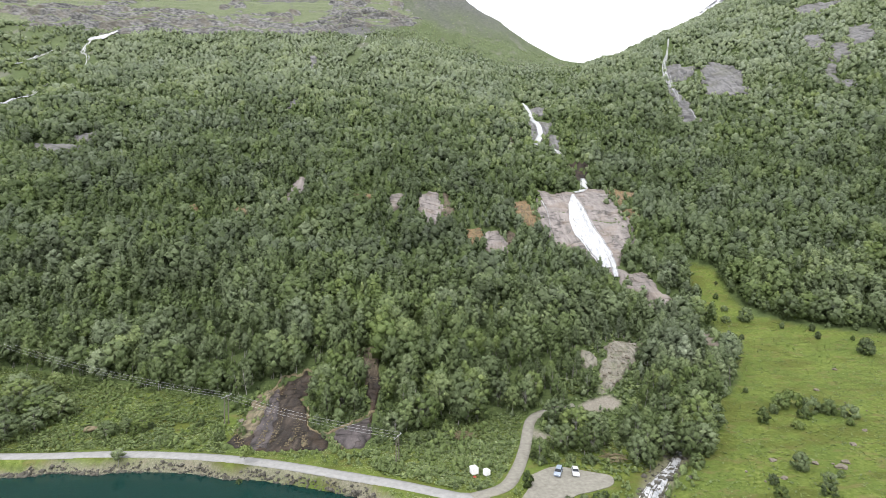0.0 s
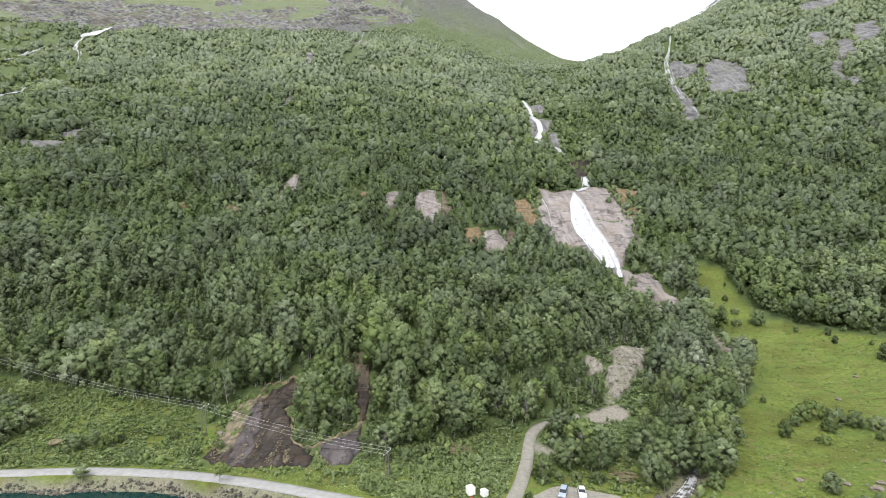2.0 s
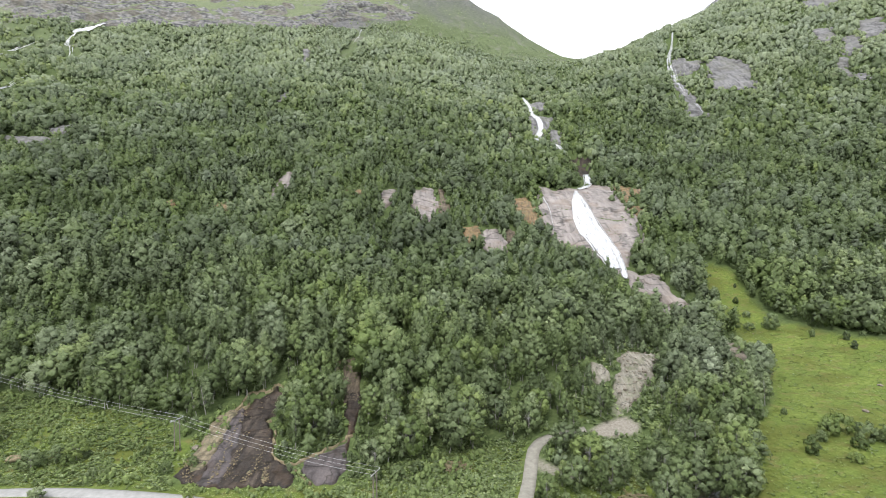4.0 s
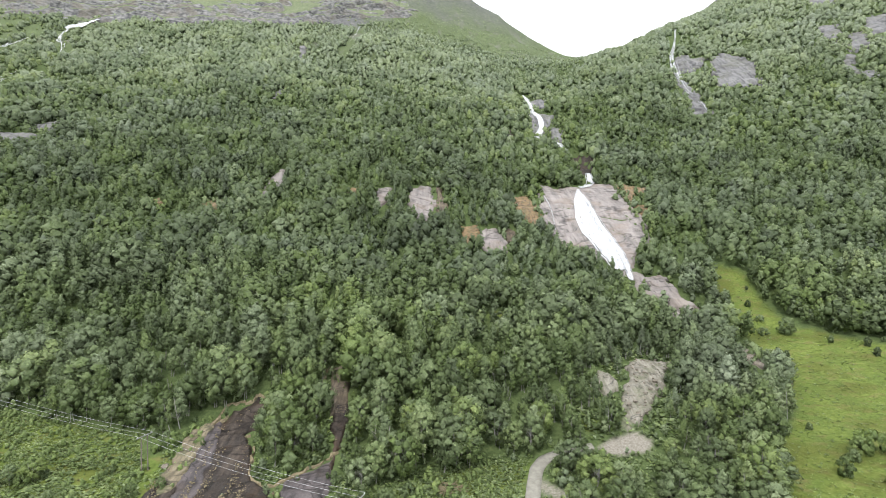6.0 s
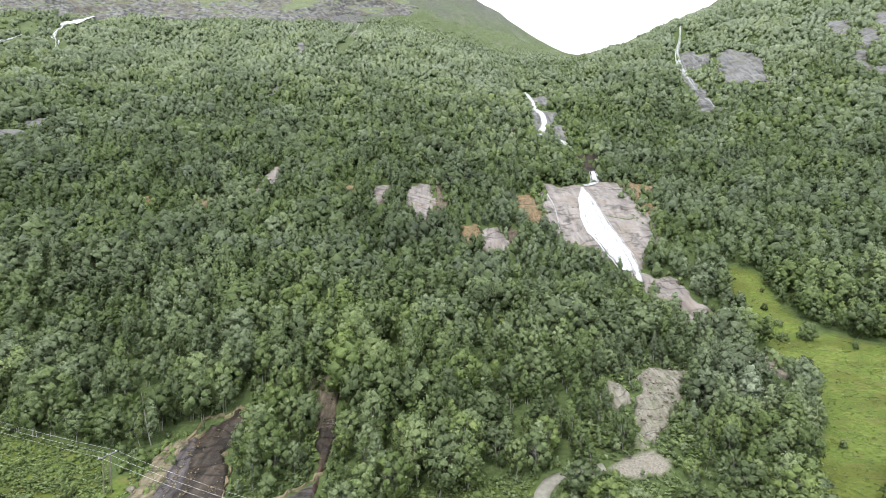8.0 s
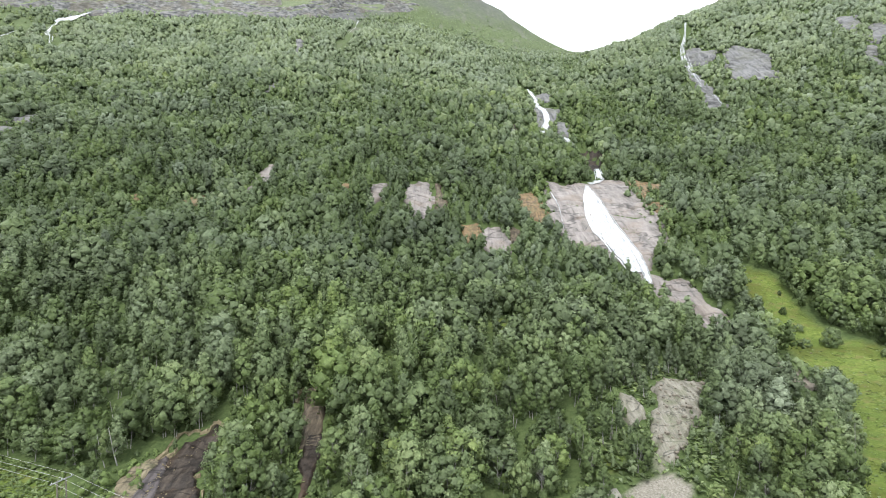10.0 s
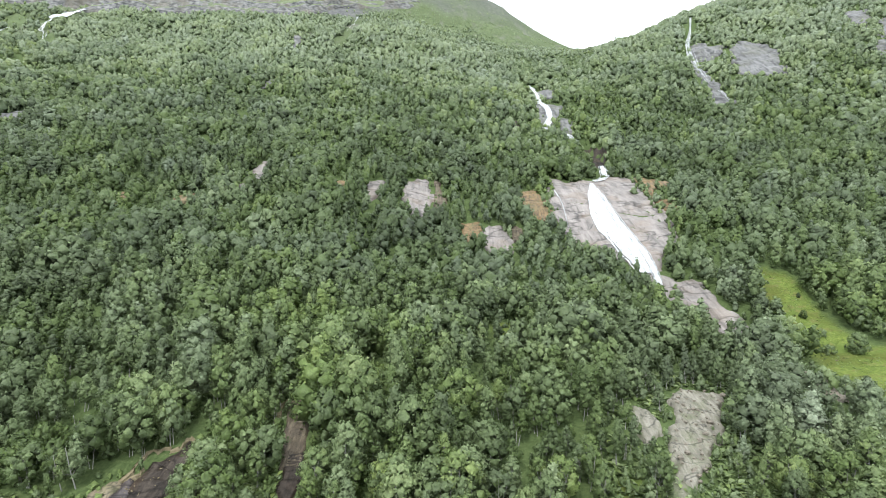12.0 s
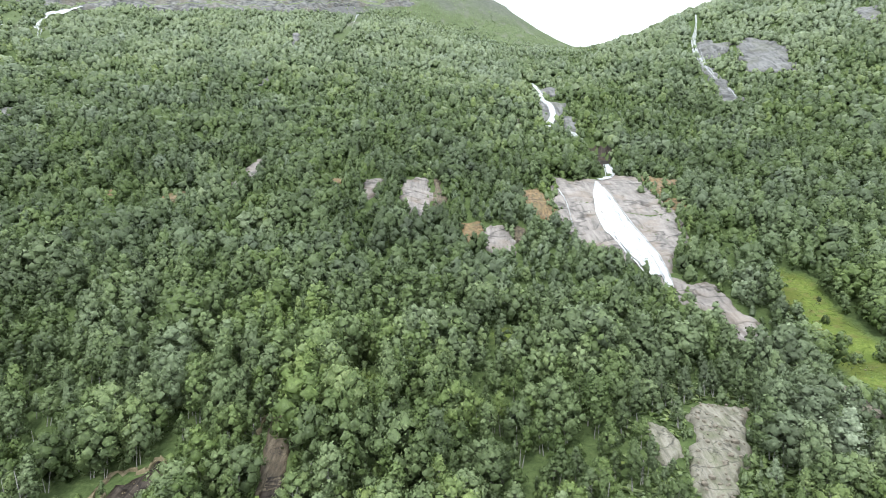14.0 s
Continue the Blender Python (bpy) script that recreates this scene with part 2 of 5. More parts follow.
def ground_material():
    m, n, l, b = material("hillside_ground", 0.9)
    fine, broad, blot = tex_noise(m, 0.9, 8), tex_noise(m, 0.09, 5), tex_noise(m, 0.022, 4)
    soil = ramp(m, fine, (0.3, (0.044, 0.064, 0.024)), (0.55, (0.076, 0.104, 0.040)), (0.75, (0.112, 0.138, 0.058)))
    grass = ramp(m, fine, (0.28, (0.056, 0.076, 0.016)), (0.5, (0.108, 0.142, 0.032)), (0.72, (0.172, 0.204, 0.060)))
    grass = mixed(m, ramp(m, broad, (0.42, grey(0)), (0.6, grey(0.85))), grass, ramp(m, tex_noise(m, 1.6, 7), (0.3, (0.054, 0.080, 0.018)), (0.7, (0.118, 0.160, 0.040))))
    dry = ramp(m, tex_noise(m, 0.22, 8, (1, 1.6, 1)), (0.53, grey(0)), (0.64, grey(0.65)))
    grass = mixed(m, dry, grass, (0.135, 0.120, 0.050))
    moss = ramp(m, tex_noise(m, 0.055, 6, (1, 1.8, 1)), (0.50, grey(0)), (0.62, grey(0.6)))
    grass = mixed(m, moss, grass, (0.072, 0.078, 0.020))
    heath = ramp(m, fine, (0.25, (0.058, 0.082, 0.036)), (0.55, (0.100, 0.126, 0.062)), (0.8, (0.146, 0.164, 0.096)))
    clump = tex_noise(m, 0.16, 9, (1.3, 0.8, 0.8), 0.75)
    heath = mixed(m, 0.9, heath, ramp(m, clump, (0.36, grey(0.55)), (0.5, grey(1.0)), (0.64, grey(1.4))), "MULTIPLY")
    heath = mixed(m, ramp(m, blot, (0.42, grey(0)), (0.6, grey(0.6))), heath, (0.082, 0.104, 0.050))
    scree = ramp(m, tex_noise(m, 0.035, 7, (1, 0.5, 0.5)), (0.55, grey(0)), (0.66, grey(0.6)))
    heath = mixed(m, scree, heath, (0.165, 0.160, 0.142))
    stone = ramp(m, tex_noise(m, 0.16, 9, (1, 1, 3.5)), (0.3, (0.048, 0.050, 0.051)), (0.5, (0.107, 0.107, 0.107)), (0.7, (0.187, 0.181, 0.170)))
    gravel = ramp(m, tex_noise(m, 2.2, 6), (0.3, (0.120, 0.110, 0.090)), (0.6, (0.250, 0.230, 0.192)), (0.8, (0.350, 0.328, 0.282)))
    c = mixed(m, attribute(m, "meadow"), soil, grass)
    c = mixed(m, attribute(m, "heath"), c, heath)
    c = mixed(m, attribute(m, "crag"), c, stone)
    c = mixed(m, attribute(m, "gravel"), c, gravel)
    l.new(c, b.inputs["Base Color"])
    b.inputs["Specular IOR Level"].default_value = 0.05
    bumped(m, b, fine, 0.7, 0.5)
    return m


def rock_material(name, dark, mid, light, stain, wet=0.0, scale=1.0, seeps=0.6):
    m, n, l, b = material(name, 0.65)
    streak = tex_noise(m, 0.28 * scale, 8, (1.0, 0.25, 0.25))
    fine = tex_noise(m, 1.3 * scale, 9)
    c = ramp(m, streak, (0.35, dark), (0.49, mid), (0.64, light))
    c = mixed(m, 0.35, c, ramp(m, fine, (0.3, dark), (0.7, light)))
    # long wavy fractures across the face
    for stretch, size, width in (((0.4, 1.2, 1.2), 0.042, 0.013), ((0.9, 1.3, 1.3), 0.05, 0.008)):
        f = tex_noise(m, size * scale, 4, stretch, 0.45)
        line = ramp(m, f, (0.5 - 1.6 * width, grey(1.0)), (0.5, grey(0.22)), (0.5 + width, grey(1.0)))
        c = mixed(m, 0.85, c, line, "MULTIPLY")
    seep = ramp(m, tex_noise(m, 0.42 * scale, 5, (1.0, 0.10, 0.10), 0.65), (0.36, grey(0.38)), (0.47, grey(1.0)))
    c = mixed(m, seeps, c, seep, "MULTIPLY")
    c = mixed(m, ramp(m, tex_noise(m, 0.07 * scale, 6), (0.50, grey(0)), (0.66, grey(0.5))), c, stain)
    l.new(c, b.inputs["Base Color"])
    if wet:
        l.new(ramp(m, streak, (0.4, grey(0.35)), (0.6, grey(0.8))), b.inputs["Roughness"])
        b.inputs["Specular IOR Level"].default_value = 0.18
    bumped(m, b, mixed(m, 0.5, fine, streak), 0.7, 0.4)
    return m


def leaf_material(name, single=False, thin=0.27, cool=1.0):
    """Leaves: tint runs from deep to bright green, hue from lush to grey-green."""
    m, n, l, b = material(name, 0.55)
    tint, hue = attribute(m, "tint"), attribute(m, "hue")
    if single:
        info = n.new("ShaderNodeObjectInfo")
        add = n.new("ShaderNodeMath")
        add.operation = "MULTIPLY_ADD"
        add.inputs[1].default_value, add.inputs[2].default_value = 0.6, -0.3
        l.new(info.outputs["Random"], add.inputs[0])
        total = n.new("ShaderNodeMath")
        l.new(add.outputs[0], total.inputs[0])
        l.new(tint, total.inputs[1])
        tint = total.outputs[0]
        turn = n.new("ShaderNodeMath")
        turn.operation = "FRACT"
        times = n.new("ShaderNodeMath")
        times.operation = "MULTIPLY"
        times.inputs[1].default_value = 7.31
        l.new(info.outputs["Random"], times.inputs[0])
        l.new(times.outputs[0], turn.inputs[0])
        soft = n.new("ShaderNodeMath")
        soft.operation = "MULTIPLY"
        soft.inputs[1].default_value = 0.62
        l.new(turn.outputs[0], soft.inputs[0])
        hue = soft.outputs[0]
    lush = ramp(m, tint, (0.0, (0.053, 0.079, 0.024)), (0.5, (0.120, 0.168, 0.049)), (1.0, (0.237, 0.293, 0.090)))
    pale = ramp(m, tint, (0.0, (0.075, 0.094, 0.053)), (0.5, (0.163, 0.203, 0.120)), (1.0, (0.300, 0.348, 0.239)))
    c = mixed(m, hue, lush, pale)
    # cool: extra blue in the leaf colour, standing in for distance haze
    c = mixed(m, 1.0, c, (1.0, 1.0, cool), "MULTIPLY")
    co = n.new("ShaderNodeNewGeometry")
    t = n.new("ShaderNodeTexNoise")
    t.inputs["Scale"].default_value, t.inputs["Detail"].default_value, t.inputs["Roughness"].default_value = 1.6, 5.0, 0.8
    l.new(co.outputs["Position"], t.inputs["Vector"])
    v = ramp(m, t.outputs["Fac"], (0.34, grey(0.72)), (0.5, grey(1.02)), (0.66, grey(1.38)))
    c = mixed(m, 1.0, c, v, "MULTIPLY")
    l.new(c, b.inputs["Base Color"])
    tr = n.new("ShaderNodeBsdfTranslucent")
    l.new(c, tr.inputs[0])
    mx = n.new("ShaderNodeMixShader")
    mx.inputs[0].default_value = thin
    l.new(b.outputs[0], mx.inputs[1])
    l.new(tr.outputs[0], mx.inputs[2])
    l.new(mx.outputs[0], n["Material Output"].inputs[0])
    return m


def plain_material(name, a, c, scale=3.0, rough=0.8, bump=0.3, metal=0.0):
    m, n, l, b = material(name, rough)
    f = tex_noise(m, scale, 6)
    l.new(ramp(m, f, (0.3, a), (0.7, c)), b.inputs["Base Color"])
    b.inputs["Metallic"].default_value = metal
    if bump:
        bumped(m, b, f, bump, 0.05)
    return m


GROUND = ground_material()
SLAB = rock_material("pale_gneiss", (0.088, 0.080, 0.075), (0.188, 0.166, 0.153), (0.280, 0.252, 0.234), (0.189, 0.145, 0.110))
GREY_ROCK = rock_material("grey_gneiss", (0.050, 0.050, 0.050), (0.120, 0.118, 0.117), (0.198, 0.195, 0.192), (0.106, 0.106, 0.078), 0.0, 0.8, 0.9)
OCHRE = rock_material("ochre_stained_rock", (0.060, 0.045, 0.026), (0.155, 0.104, 0.050), (0.252, 0.170, 0.084), (0.075, 0.088, 0.040), 0.0, 2.6)
EARTH = rock_material("rusty_bare_earth", (0.026, 0.020, 0.014), (0.072, 0.054, 0.036), (0.180, 0.148, 0.104), (0.110, 0.094, 0.052), 0.0, 3.4, 0.8)
DARK_ROCK = rock_material("wet_dark_rock", (0.008, 0.006, 0.005), (0.024, 0.018, 0.014), (0.088, 0.072, 0.058), (0.082, 0.050, 0.028), 1.0, 1.7, 0.9)
RUBBLE = plain_material("rubble", (0.085, 0.074, 0.058), (0.235, 0.205, 0.166), 2.2, 0.9, 0.8)
SCREE = rock_material("earthy_scree", (0.072, 0.066, 0.050), (0.162, 0.150, 0.118), (0.275, 0.258, 0.212), (0.082, 0.096, 0.038), 0.0, 3.0, 0.4)
PURPLE_ROCK = rock_material("purple_grey_slab", (0.026, 0.023, 0.023), (0.072, 0.062, 0.062), (0.135, 0.118, 0.115), (0.060, 0.044, 0.034), 1.0, 1.6, 0.7)
TURF_EDGE = plain_material("bare_earth_rim", (0.105, 0.085, 0.048), (0.235, 0.198, 0.125), 1.5, 0.95, 0.5)
TAN = rock_material("torn_tan_earth", (0.066, 0.054, 0.032), (0.150, 0.124, 0.078), (0.255, 0.216, 0.148), (0.072, 0.090, 0.032), 0.0, 3.0, 0.5)
LEAF = leaf_material("woodland_leaves")
# haze over the upper slopes put into the leaves: bluer, more light let through
HAZED_BIRCH_LEAF = leaf_material("hazed_birch_leaves", False, 0.42, 1.10)
LEAF_SINGLE = leaf_material("tree_leaves", True)
BARK = plain_material("birch_bark", (0.09, 0.085, 0.08), (0.42, 0.41, 0.38), 4.0, 0.85, 0.4)
ASPHALT = plain_material("worn_pale_asphalt", (0.208, 0.208, 0.200), (0.288, 0.288, 0.276), 0.7, 0.9, 0.1)
GRAVEL_MAT = plain_material("track_gravel", (0.158, 0.150, 0.124), (0.248, 0.238, 0.202), 0.8, 0.95, 0.3)


# ---------- mesh tools ----------
def mesh_from(name, verts, faces, mats=(), smooth_shade=False):
    me = bpy.data.meshes.new(name)
    me.from_pydata([tuple(v) for v in verts], [], faces)
    for k in mats:
        me.materials.append(k)
    if smooth_shade:
        me.polygons.foreach_set("use_smooth", np.ones(len(me.polygons), bool))
    me.update()
    return me


def quads_mesh(name, verts, tint, hue, mat):
    """A mesh of loose quads from an array of corners, (n, 4, 3), with a tint and a hue for each."""
    n = len(verts)
    me = bpy.data.meshes.new(name)
    me.vertices.add(4 * n)
    me.vertices.foreach_set("co", verts.astype(np.float32).ravel())
    me.loops.add(4 * n)
    me.loops.foreach_set("vertex_index", np.arange(4 * n, dtype=np.int32))
    me.polygons.add(n)
    me.polygons.foreach_set("loop_start", np.arange(0, 4 * n, 4, dtype=np.int32))
    for key, values in (("tint", tint), ("hue", hue)):
        a = me.attributes.new(key, "FLOAT", "FACE")
        a.data.foreach_set("value", values.astype(np.float32))
    me.materials.append(mat)
    me.update(calc_edges=True)
    return me


def part(name, bm, mat, parent, label=""):
    me = bpy.data.meshes.new(name)
    bm.to_mesh(me)
    bm.free()
    me.materials.append(mat)
    ob = new(name, me)
    ob.parent = parent
    return tagged(ob, label)


def on_ground(x, y):
    return float(ground_z(np.array([x]), np.array([y]))[0])


# ---------- ground ----------
def build_ground():
    us = np.concatenate([np.linspace(-2.6, -1.12, 24)[:-1], np.linspace(-1.12, 1.12, 270), np.linspace(1.12, 2.6, 24)[1:]])
    ys = np.concatenate([np.linspace(20, 108, 14)[:-1], np.linspace(108, 210, 92)[:-1], 210 * np.exp(np.linspace(0, math.log(1240 / 210), 150)), np.linspace(1260, 2400, 12)])
    U, Y = np.meshgrid(us, ys)
    X = U * (np.maximum(Y, 100) + 20)
    Z = ground_z(X, Y)
    base = hillside(X, Y)
    nu, ny = len(us), len(ys)
    idx = np.arange(nu * ny).reshape(ny, nu)
    faces = np.stack([idx[:-1, :-1], idx[:-1, 1:], idx[1:, 1:], idx[1:, :-1]], -1).reshape(-1, 4)
    me = mesh_from("ground", np.stack([X, Y, Z], -1).reshape(-1, 3).tolist(), faces.tolist(), [GROUND], True)
    wob = 5 * (fbm(X / 9, Y / 9, 31) - 0.5)
    meadow = np.zeros(X.shape)
    for poly in [MEADOW_EAST, MEADOW_WEST, MEADOW_MID] + GLADES:
        meadow = np.maximum(meadow, smooth(-1.5, 1.5, depth_in(poly, X, Y) + wob))
    meadow = np.maximum(meadow, smooth(146, 138, Y + wob))
    u = X / (Y + 20)
    heath = smooth(0.75, 1.0, Y / (820 + 420 * np.clip(u, -0.1, 0.3)) + 0.1 * (fbm(X / 80, Y / 80, 9) - 0.5)) * smooth(0.42, 0.3, u)
    heath = np.maximum(heath, smooth(390, 410, base) * smooth(0.1, -0.05, u))
    heath = np.maximum(heath, smooth(-0.76, -0.86, u + 0.05 * fbm(X / 60, Y / 60, 12)) * smooth(480, 560, Y))
    crag = crag_share(X, Y, base)
    gravel = smooth(2.4, 0.8, edge_distance(SHORE, X, Y) + 0.3 * wob) * 0.7
    gravel = np.maximum(gravel, smooth(4.5, 2.5, edge_distance(STREAM, X, Y)) * 0.6 * smooth(142, 132, Y))
    for poly in (YARD,):
        gravel = np.maximum(gravel, smooth(-1.0, 0.5, depth_in(poly, X, Y) + 0.3 * wob))
    gravel = np.maximum(gravel, 0.85 * smooth(2.4, 1.0, edge_distance(SPUR, X, Y) + 0.15 * wob))
    gravel = np.maximum(gravel, 0.8 * smooth(2.0, 0.6, edge_distance(PATH_UP, X, Y) + 0.15 * wob))
    for name, values in (("meadow", meadow), ("heath", heath), ("crag", crag), ("gravel", gravel)):
        a = me.attributes.new(name, "FLOAT", "POINT")
        a.data.foreach_set("value", values.ravel().astype(np.float32))
    return tagged(new("ground", me), "steep green fjord hillside with meadows and crags", "ground", kind="structure")


build_ground()


def build_water():
    m, n, l, b = material("fjord_water", 0.12)
    b.inputs["Base Color"].default_value = (0.005, 0.026, 0.023, 1)
    b.inputs["IOR"].default_value = 1.33
    bumped(m, b, tex_noise(m, 0.8, 4, (1, 2.2, 1)), 0.15, 0.3)
    me = mesh_from("water", [(-2600, -2600, 0), (2600, -2600, 0), (2600, 150, 0), (-2600, 150, 0)], [(0, 1, 2, 3)], [m])
    tagged(new("water", me), "dark green calm fjord water", "water", kind="structure")


build_water()


def ribbon(name, line, width, lift, mat, label, category, crown=0.06):
    """A paved strip along a line of the plan, with a slight crown and real edges."""
    verts, faces = [], []
    pts = [Vector(p) for p in line]
    for k, p in enumerate(pts):
        d = (pts[min(k + 1, len(pts) - 1)] - pts[max(k - 1, 0)]).normalized()
        side = Vector((-d.y, d.x))
        w = width * (1 + 0.06 * (vnoise(p.x / 3, p.y / 3, 17) - 0.5))
        for f, up in ((-0.5, -0.25), (-0.49, 0), (-0.2, crown), (0.2, crown), (0.49, 0), (0.5, -0.25)):
            q = p + side * f * w
            verts.append((q.x, q.y, on_ground(p.x, p.y) * 0.5 + 0.5 * on_ground(q.x, q.y) + lift + up))
        if k:
            for j in range(5):
                a = 6 * k + j
                faces.append((a - 6, a - 5, a + 1, a))
    return tagged(new(name, mesh_from(name, verts, faces, [mat], True)), label, category, kind="structure")


ribbon("road", ROAD, 3.9, 0.12, ASPHALT, "narrow pale asphalt road along the fjord", "road")
ribbon("gravel_track", TRACK, 3.5, 0.22, GRAVEL_MAT, "pale gravel farm track off the road", "track")


def build_plot(name, poly, lift, mat, label):
    bm = bmesh.new()
    ring = rounded(poly + poly[:1], 5)[:-1]
    top = [bm.verts.new((x, y, on_ground(x, y) + lift)) for x, y in ring]
    low = [bm.verts.new((x, y, on_ground(x, y) - 0.3)) for x, y in ring]
    bm.faces.new(top)
    for k in range(len(ring)):
        bm.faces.new((top[k], top[k - 1], low[k - 1], low[k]))
    bmesh.ops.recalc_face_normals(bm, faces=bm.faces)
    bmesh.ops.triangulate(bm, faces=[f for f in bm.faces if len(f.verts) > 4])
    me = bpy.data.meshes.new(name)
    bm.to_mesh(me)
    bm.free()
    me.materials.append(mat)
    return tagged(new(name, me), label, "ground", kind="structure")


build_plot("car_park", CAR_PARK, 0.15, GRAVEL_MAT, "gravel car park beside the track")


# ---------- rock faces ----------
FALLS_CRACKS = [([(110, 368.5), (114.3, 366.4), (117.5, 364.9), (124, 361.5)], 2.6, 1.8), ([(119, 385), (126, 371), (126, 351)], 1.2, 1.3), ([(109, 350), (114, 336), (121.6, 326)], 1.2, 1.3), ([(84, 385), (90.5, 382.5)], 1.6, 1.5)]


def rock_offset(x, y):
    """Relief of the bare rock over the hillside, along its outward lean."""
    s = y / 7.0 + 1.5 * fbm(x / 30, y / 30, 21)
    ledge = s - np.floor(s)
    groove = 0.0
    for line, deep, wide in FALLS_CRACKS:
        groove = groove + deep * smooth(wide, 0.3 * wide, edge_distance(line, x, y))
    return 0.75 - groove + 1.1 * (fbm(x / 18, y / 14, 22) - 0.45) + 0.28 * smooth(0.0, 0.12, ledge) * smooth(1.0, 0.5, ledge) + 0.5 * (fbm(x / 3, y / 5, 23) - 0.5)


def build_rock(name, poly, spacing, mat, label, lift=1.0, category="rock", ragged=7.0, lean=0.45, relief=None):
    xs, ys = [p[0] for p in poly], [p[1] for p in poly]
    gx = np.arange(min(xs) - 3, max(xs) + 3, spacing)
    gy = np.arange(min(ys) - 3, max(ys) + 3, spacing)
    X, Y = np.meshgrid(gx, gy)
    X = X + spacing * 0.35 * (vnoise(X * 3.1, Y * 3.7, 41) - 0.5)
    depth = depth_in(poly, X, Y) + ragged * (fbm(X / 9, Y / 9, 42) - 0.5) + min(0.35 * ragged, 2.5) * (vnoise(X / 1.7 / max(1.0, spacing), Y / 2.5 / max(1.0, spacing), 43) - 0.5)
    relief = 0.8 * spacing if relief is None else relief
    bench = Y / (5.5 * max(1.0, spacing)) + 2.2 * fbm(X / (14 * spacing), Y / (14 * spacing), 45)
    bench = bench - np.floor(bench)
    rise = relief * (1.4 * (fbm(X / (9 * spacing), Y / (5 * spacing), 44) - 0.5) + 0.8 * (smooth(0.0, 0.25, bench) - bench))
    off = (lift * rock_offset(X, Y) + rise * (lift > 0)) * smooth(-0.3 * spacing, 1.2 * spacing, depth) - (0.6 + 0.5 * spacing + np.clip(Y - 220, 0, None) / 130) * smooth(0.4 * spacing, -1.0 * spacing, depth)
    verts = np.stack([X, Y - lean * off, ground_z(X, Y) + 0.9 * off], -1).reshape(-1, 3)
    keep = (depth > -1.6 * max(1.0, spacing)).ravel()
    idx = np.arange(X.size).reshape(X.shape)
    faces = np.stack([idx[:-1, :-1], idx[:-1, 1:], idx[1:, 1:], idx[1:, :-1]], -1).reshape(-1, 4)
    faces = faces[keep[faces].all(1)]
    used = np.unique(faces)
    remap = np.zeros(X.size, int)
    remap[used] = np.arange(len(used))
    me = mesh_from(name, verts[used].tolist(), remap[faces].tolist(), [mat], True)
    return tagged(new(name, me), label, category)


SMOOTH_SLABS = ("mid_slab", "mid_small", "west_slab", "low_slab")
ROCK_LOOK = {
    "falls": (SLAB, 1.1, "broad smooth pale rock face under the waterfall"),
    "ochre_bank": (OCHRE, 1.1, "rust-stained ochre rock bank beside the falls"),
    "low_slab": (SLAB, 0.9, "smooth grey slab with dark wet streaks"),
    "mid_slab": (SLAB, 1.0, "pinkish grey bare slab among the trees"),
    "mid_rust": (EARTH, 1.0, "rusty broken rock beside the bare slab"),
    "mid_small": (SLAB, 1.0, "small pinkish grey slab among the trees"),
    "west_slab": (SLAB, 1.1, "narrow pale slab high in the woods"),
    "ochre_east": (OCHRE, 1.1, "rusty earth and rock beside the pale face"),
    "low_rust": (EARTH, 0.9, "brown broken rock beside the grey slab"),
    "ochre_spot": (OCHRE, 0.9, "small rusty rock outcrop in the woods"),
    "ochre_ledge": (OCHRE, 1.1, "low rusty ledge in the woods"),
    "stream_rock": (SLAB, 0.8, "pale bare stream bed below the falls"),
    "rubble": (RUBBLE, 0.6, "patch of pinkish rubble at the wood's edge"),
    "east_cliff": (GREY_ROCK, 2.0, "pale grey cliff with dark streaks high on the slope"),
    "east_band": (GREY_ROCK, 2.0, "grey rock band beside the thin waterfall"),
    "east_steps": (GREY_ROCK, 2.0, "stepped grey rock under the thin waterfall"),
    "upper_falls": (GREY_ROCK, 1.4, "grey stepped rock beside the upper falls"),
    "upper_step": (GREY_ROCK, 1.4, "lower grey rock step beside the upper falls"),
    "hood_rock": (DARK_ROCK, 1.2, "narrow dark wet rock in the woods"),
    "east_crag_a": (GREY_ROCK, 2.0, "grey crag among trees high on the slope"),
    "east_crag_b": (GREY_ROCK, 2.0, "grey crag among trees high on the slope"),
    "east_crag_c": (GREY_ROCK, 2.0, "narrow grey crag among trees"),
    "east_crag_d": (GREY_ROCK, 2.0, "low grey crag among trees"),
    "east_crag_e": (GREY_ROCK, 2.4, "broad grey crag near the mountain top"),
    "east_crag_f": (GREY_ROCK, 2.0, "broken grey crag among trees"),
    "west_ledge_a": (GREY_ROCK, 1.4, "long grey ledge in the woods"),
    "west_ledge_b": (GREY_ROCK, 1.4, "dark grey ledge in the woods"),
    "west_ledge_c": (OCHRE, 1.1, "small reddish ledge in the woods"),
    "west_ledge_d": (GREY_ROCK, 1.8, "small pale rock patch in the woods"),
    "west_ledge_e": (OCHRE, 1.1, "small reddish outcrop in the woods"),
    "west_ledge_f": (GREY_ROCK, 2.2, "pale rock streak on the high slope"),
    "chasm": (DARK_ROCK, 1.4, "dark wet chasm above the waterfall"),
    "upper_ledge": (GREY_ROCK, 1.6, "shaded grey ledge below the upper falls"),
}
for key, (mat, spacing, label) in ROCK_LOOK.items():
    build_rock("bare_slab", SLABS[key], spacing, mat, label, 1.0, "rock", 24.0 if spacing > 1.7 else 7.0 if key in SMOOTH_SLABS else 9.0, 0.45, 0.3 if mat == SLAB else None)
build_rock("scree", GRAVEL, 0.6, SCREE, "grey scree and gravel slope above the track", 0.9, "scree", 5.0, 0.45, 0.35)
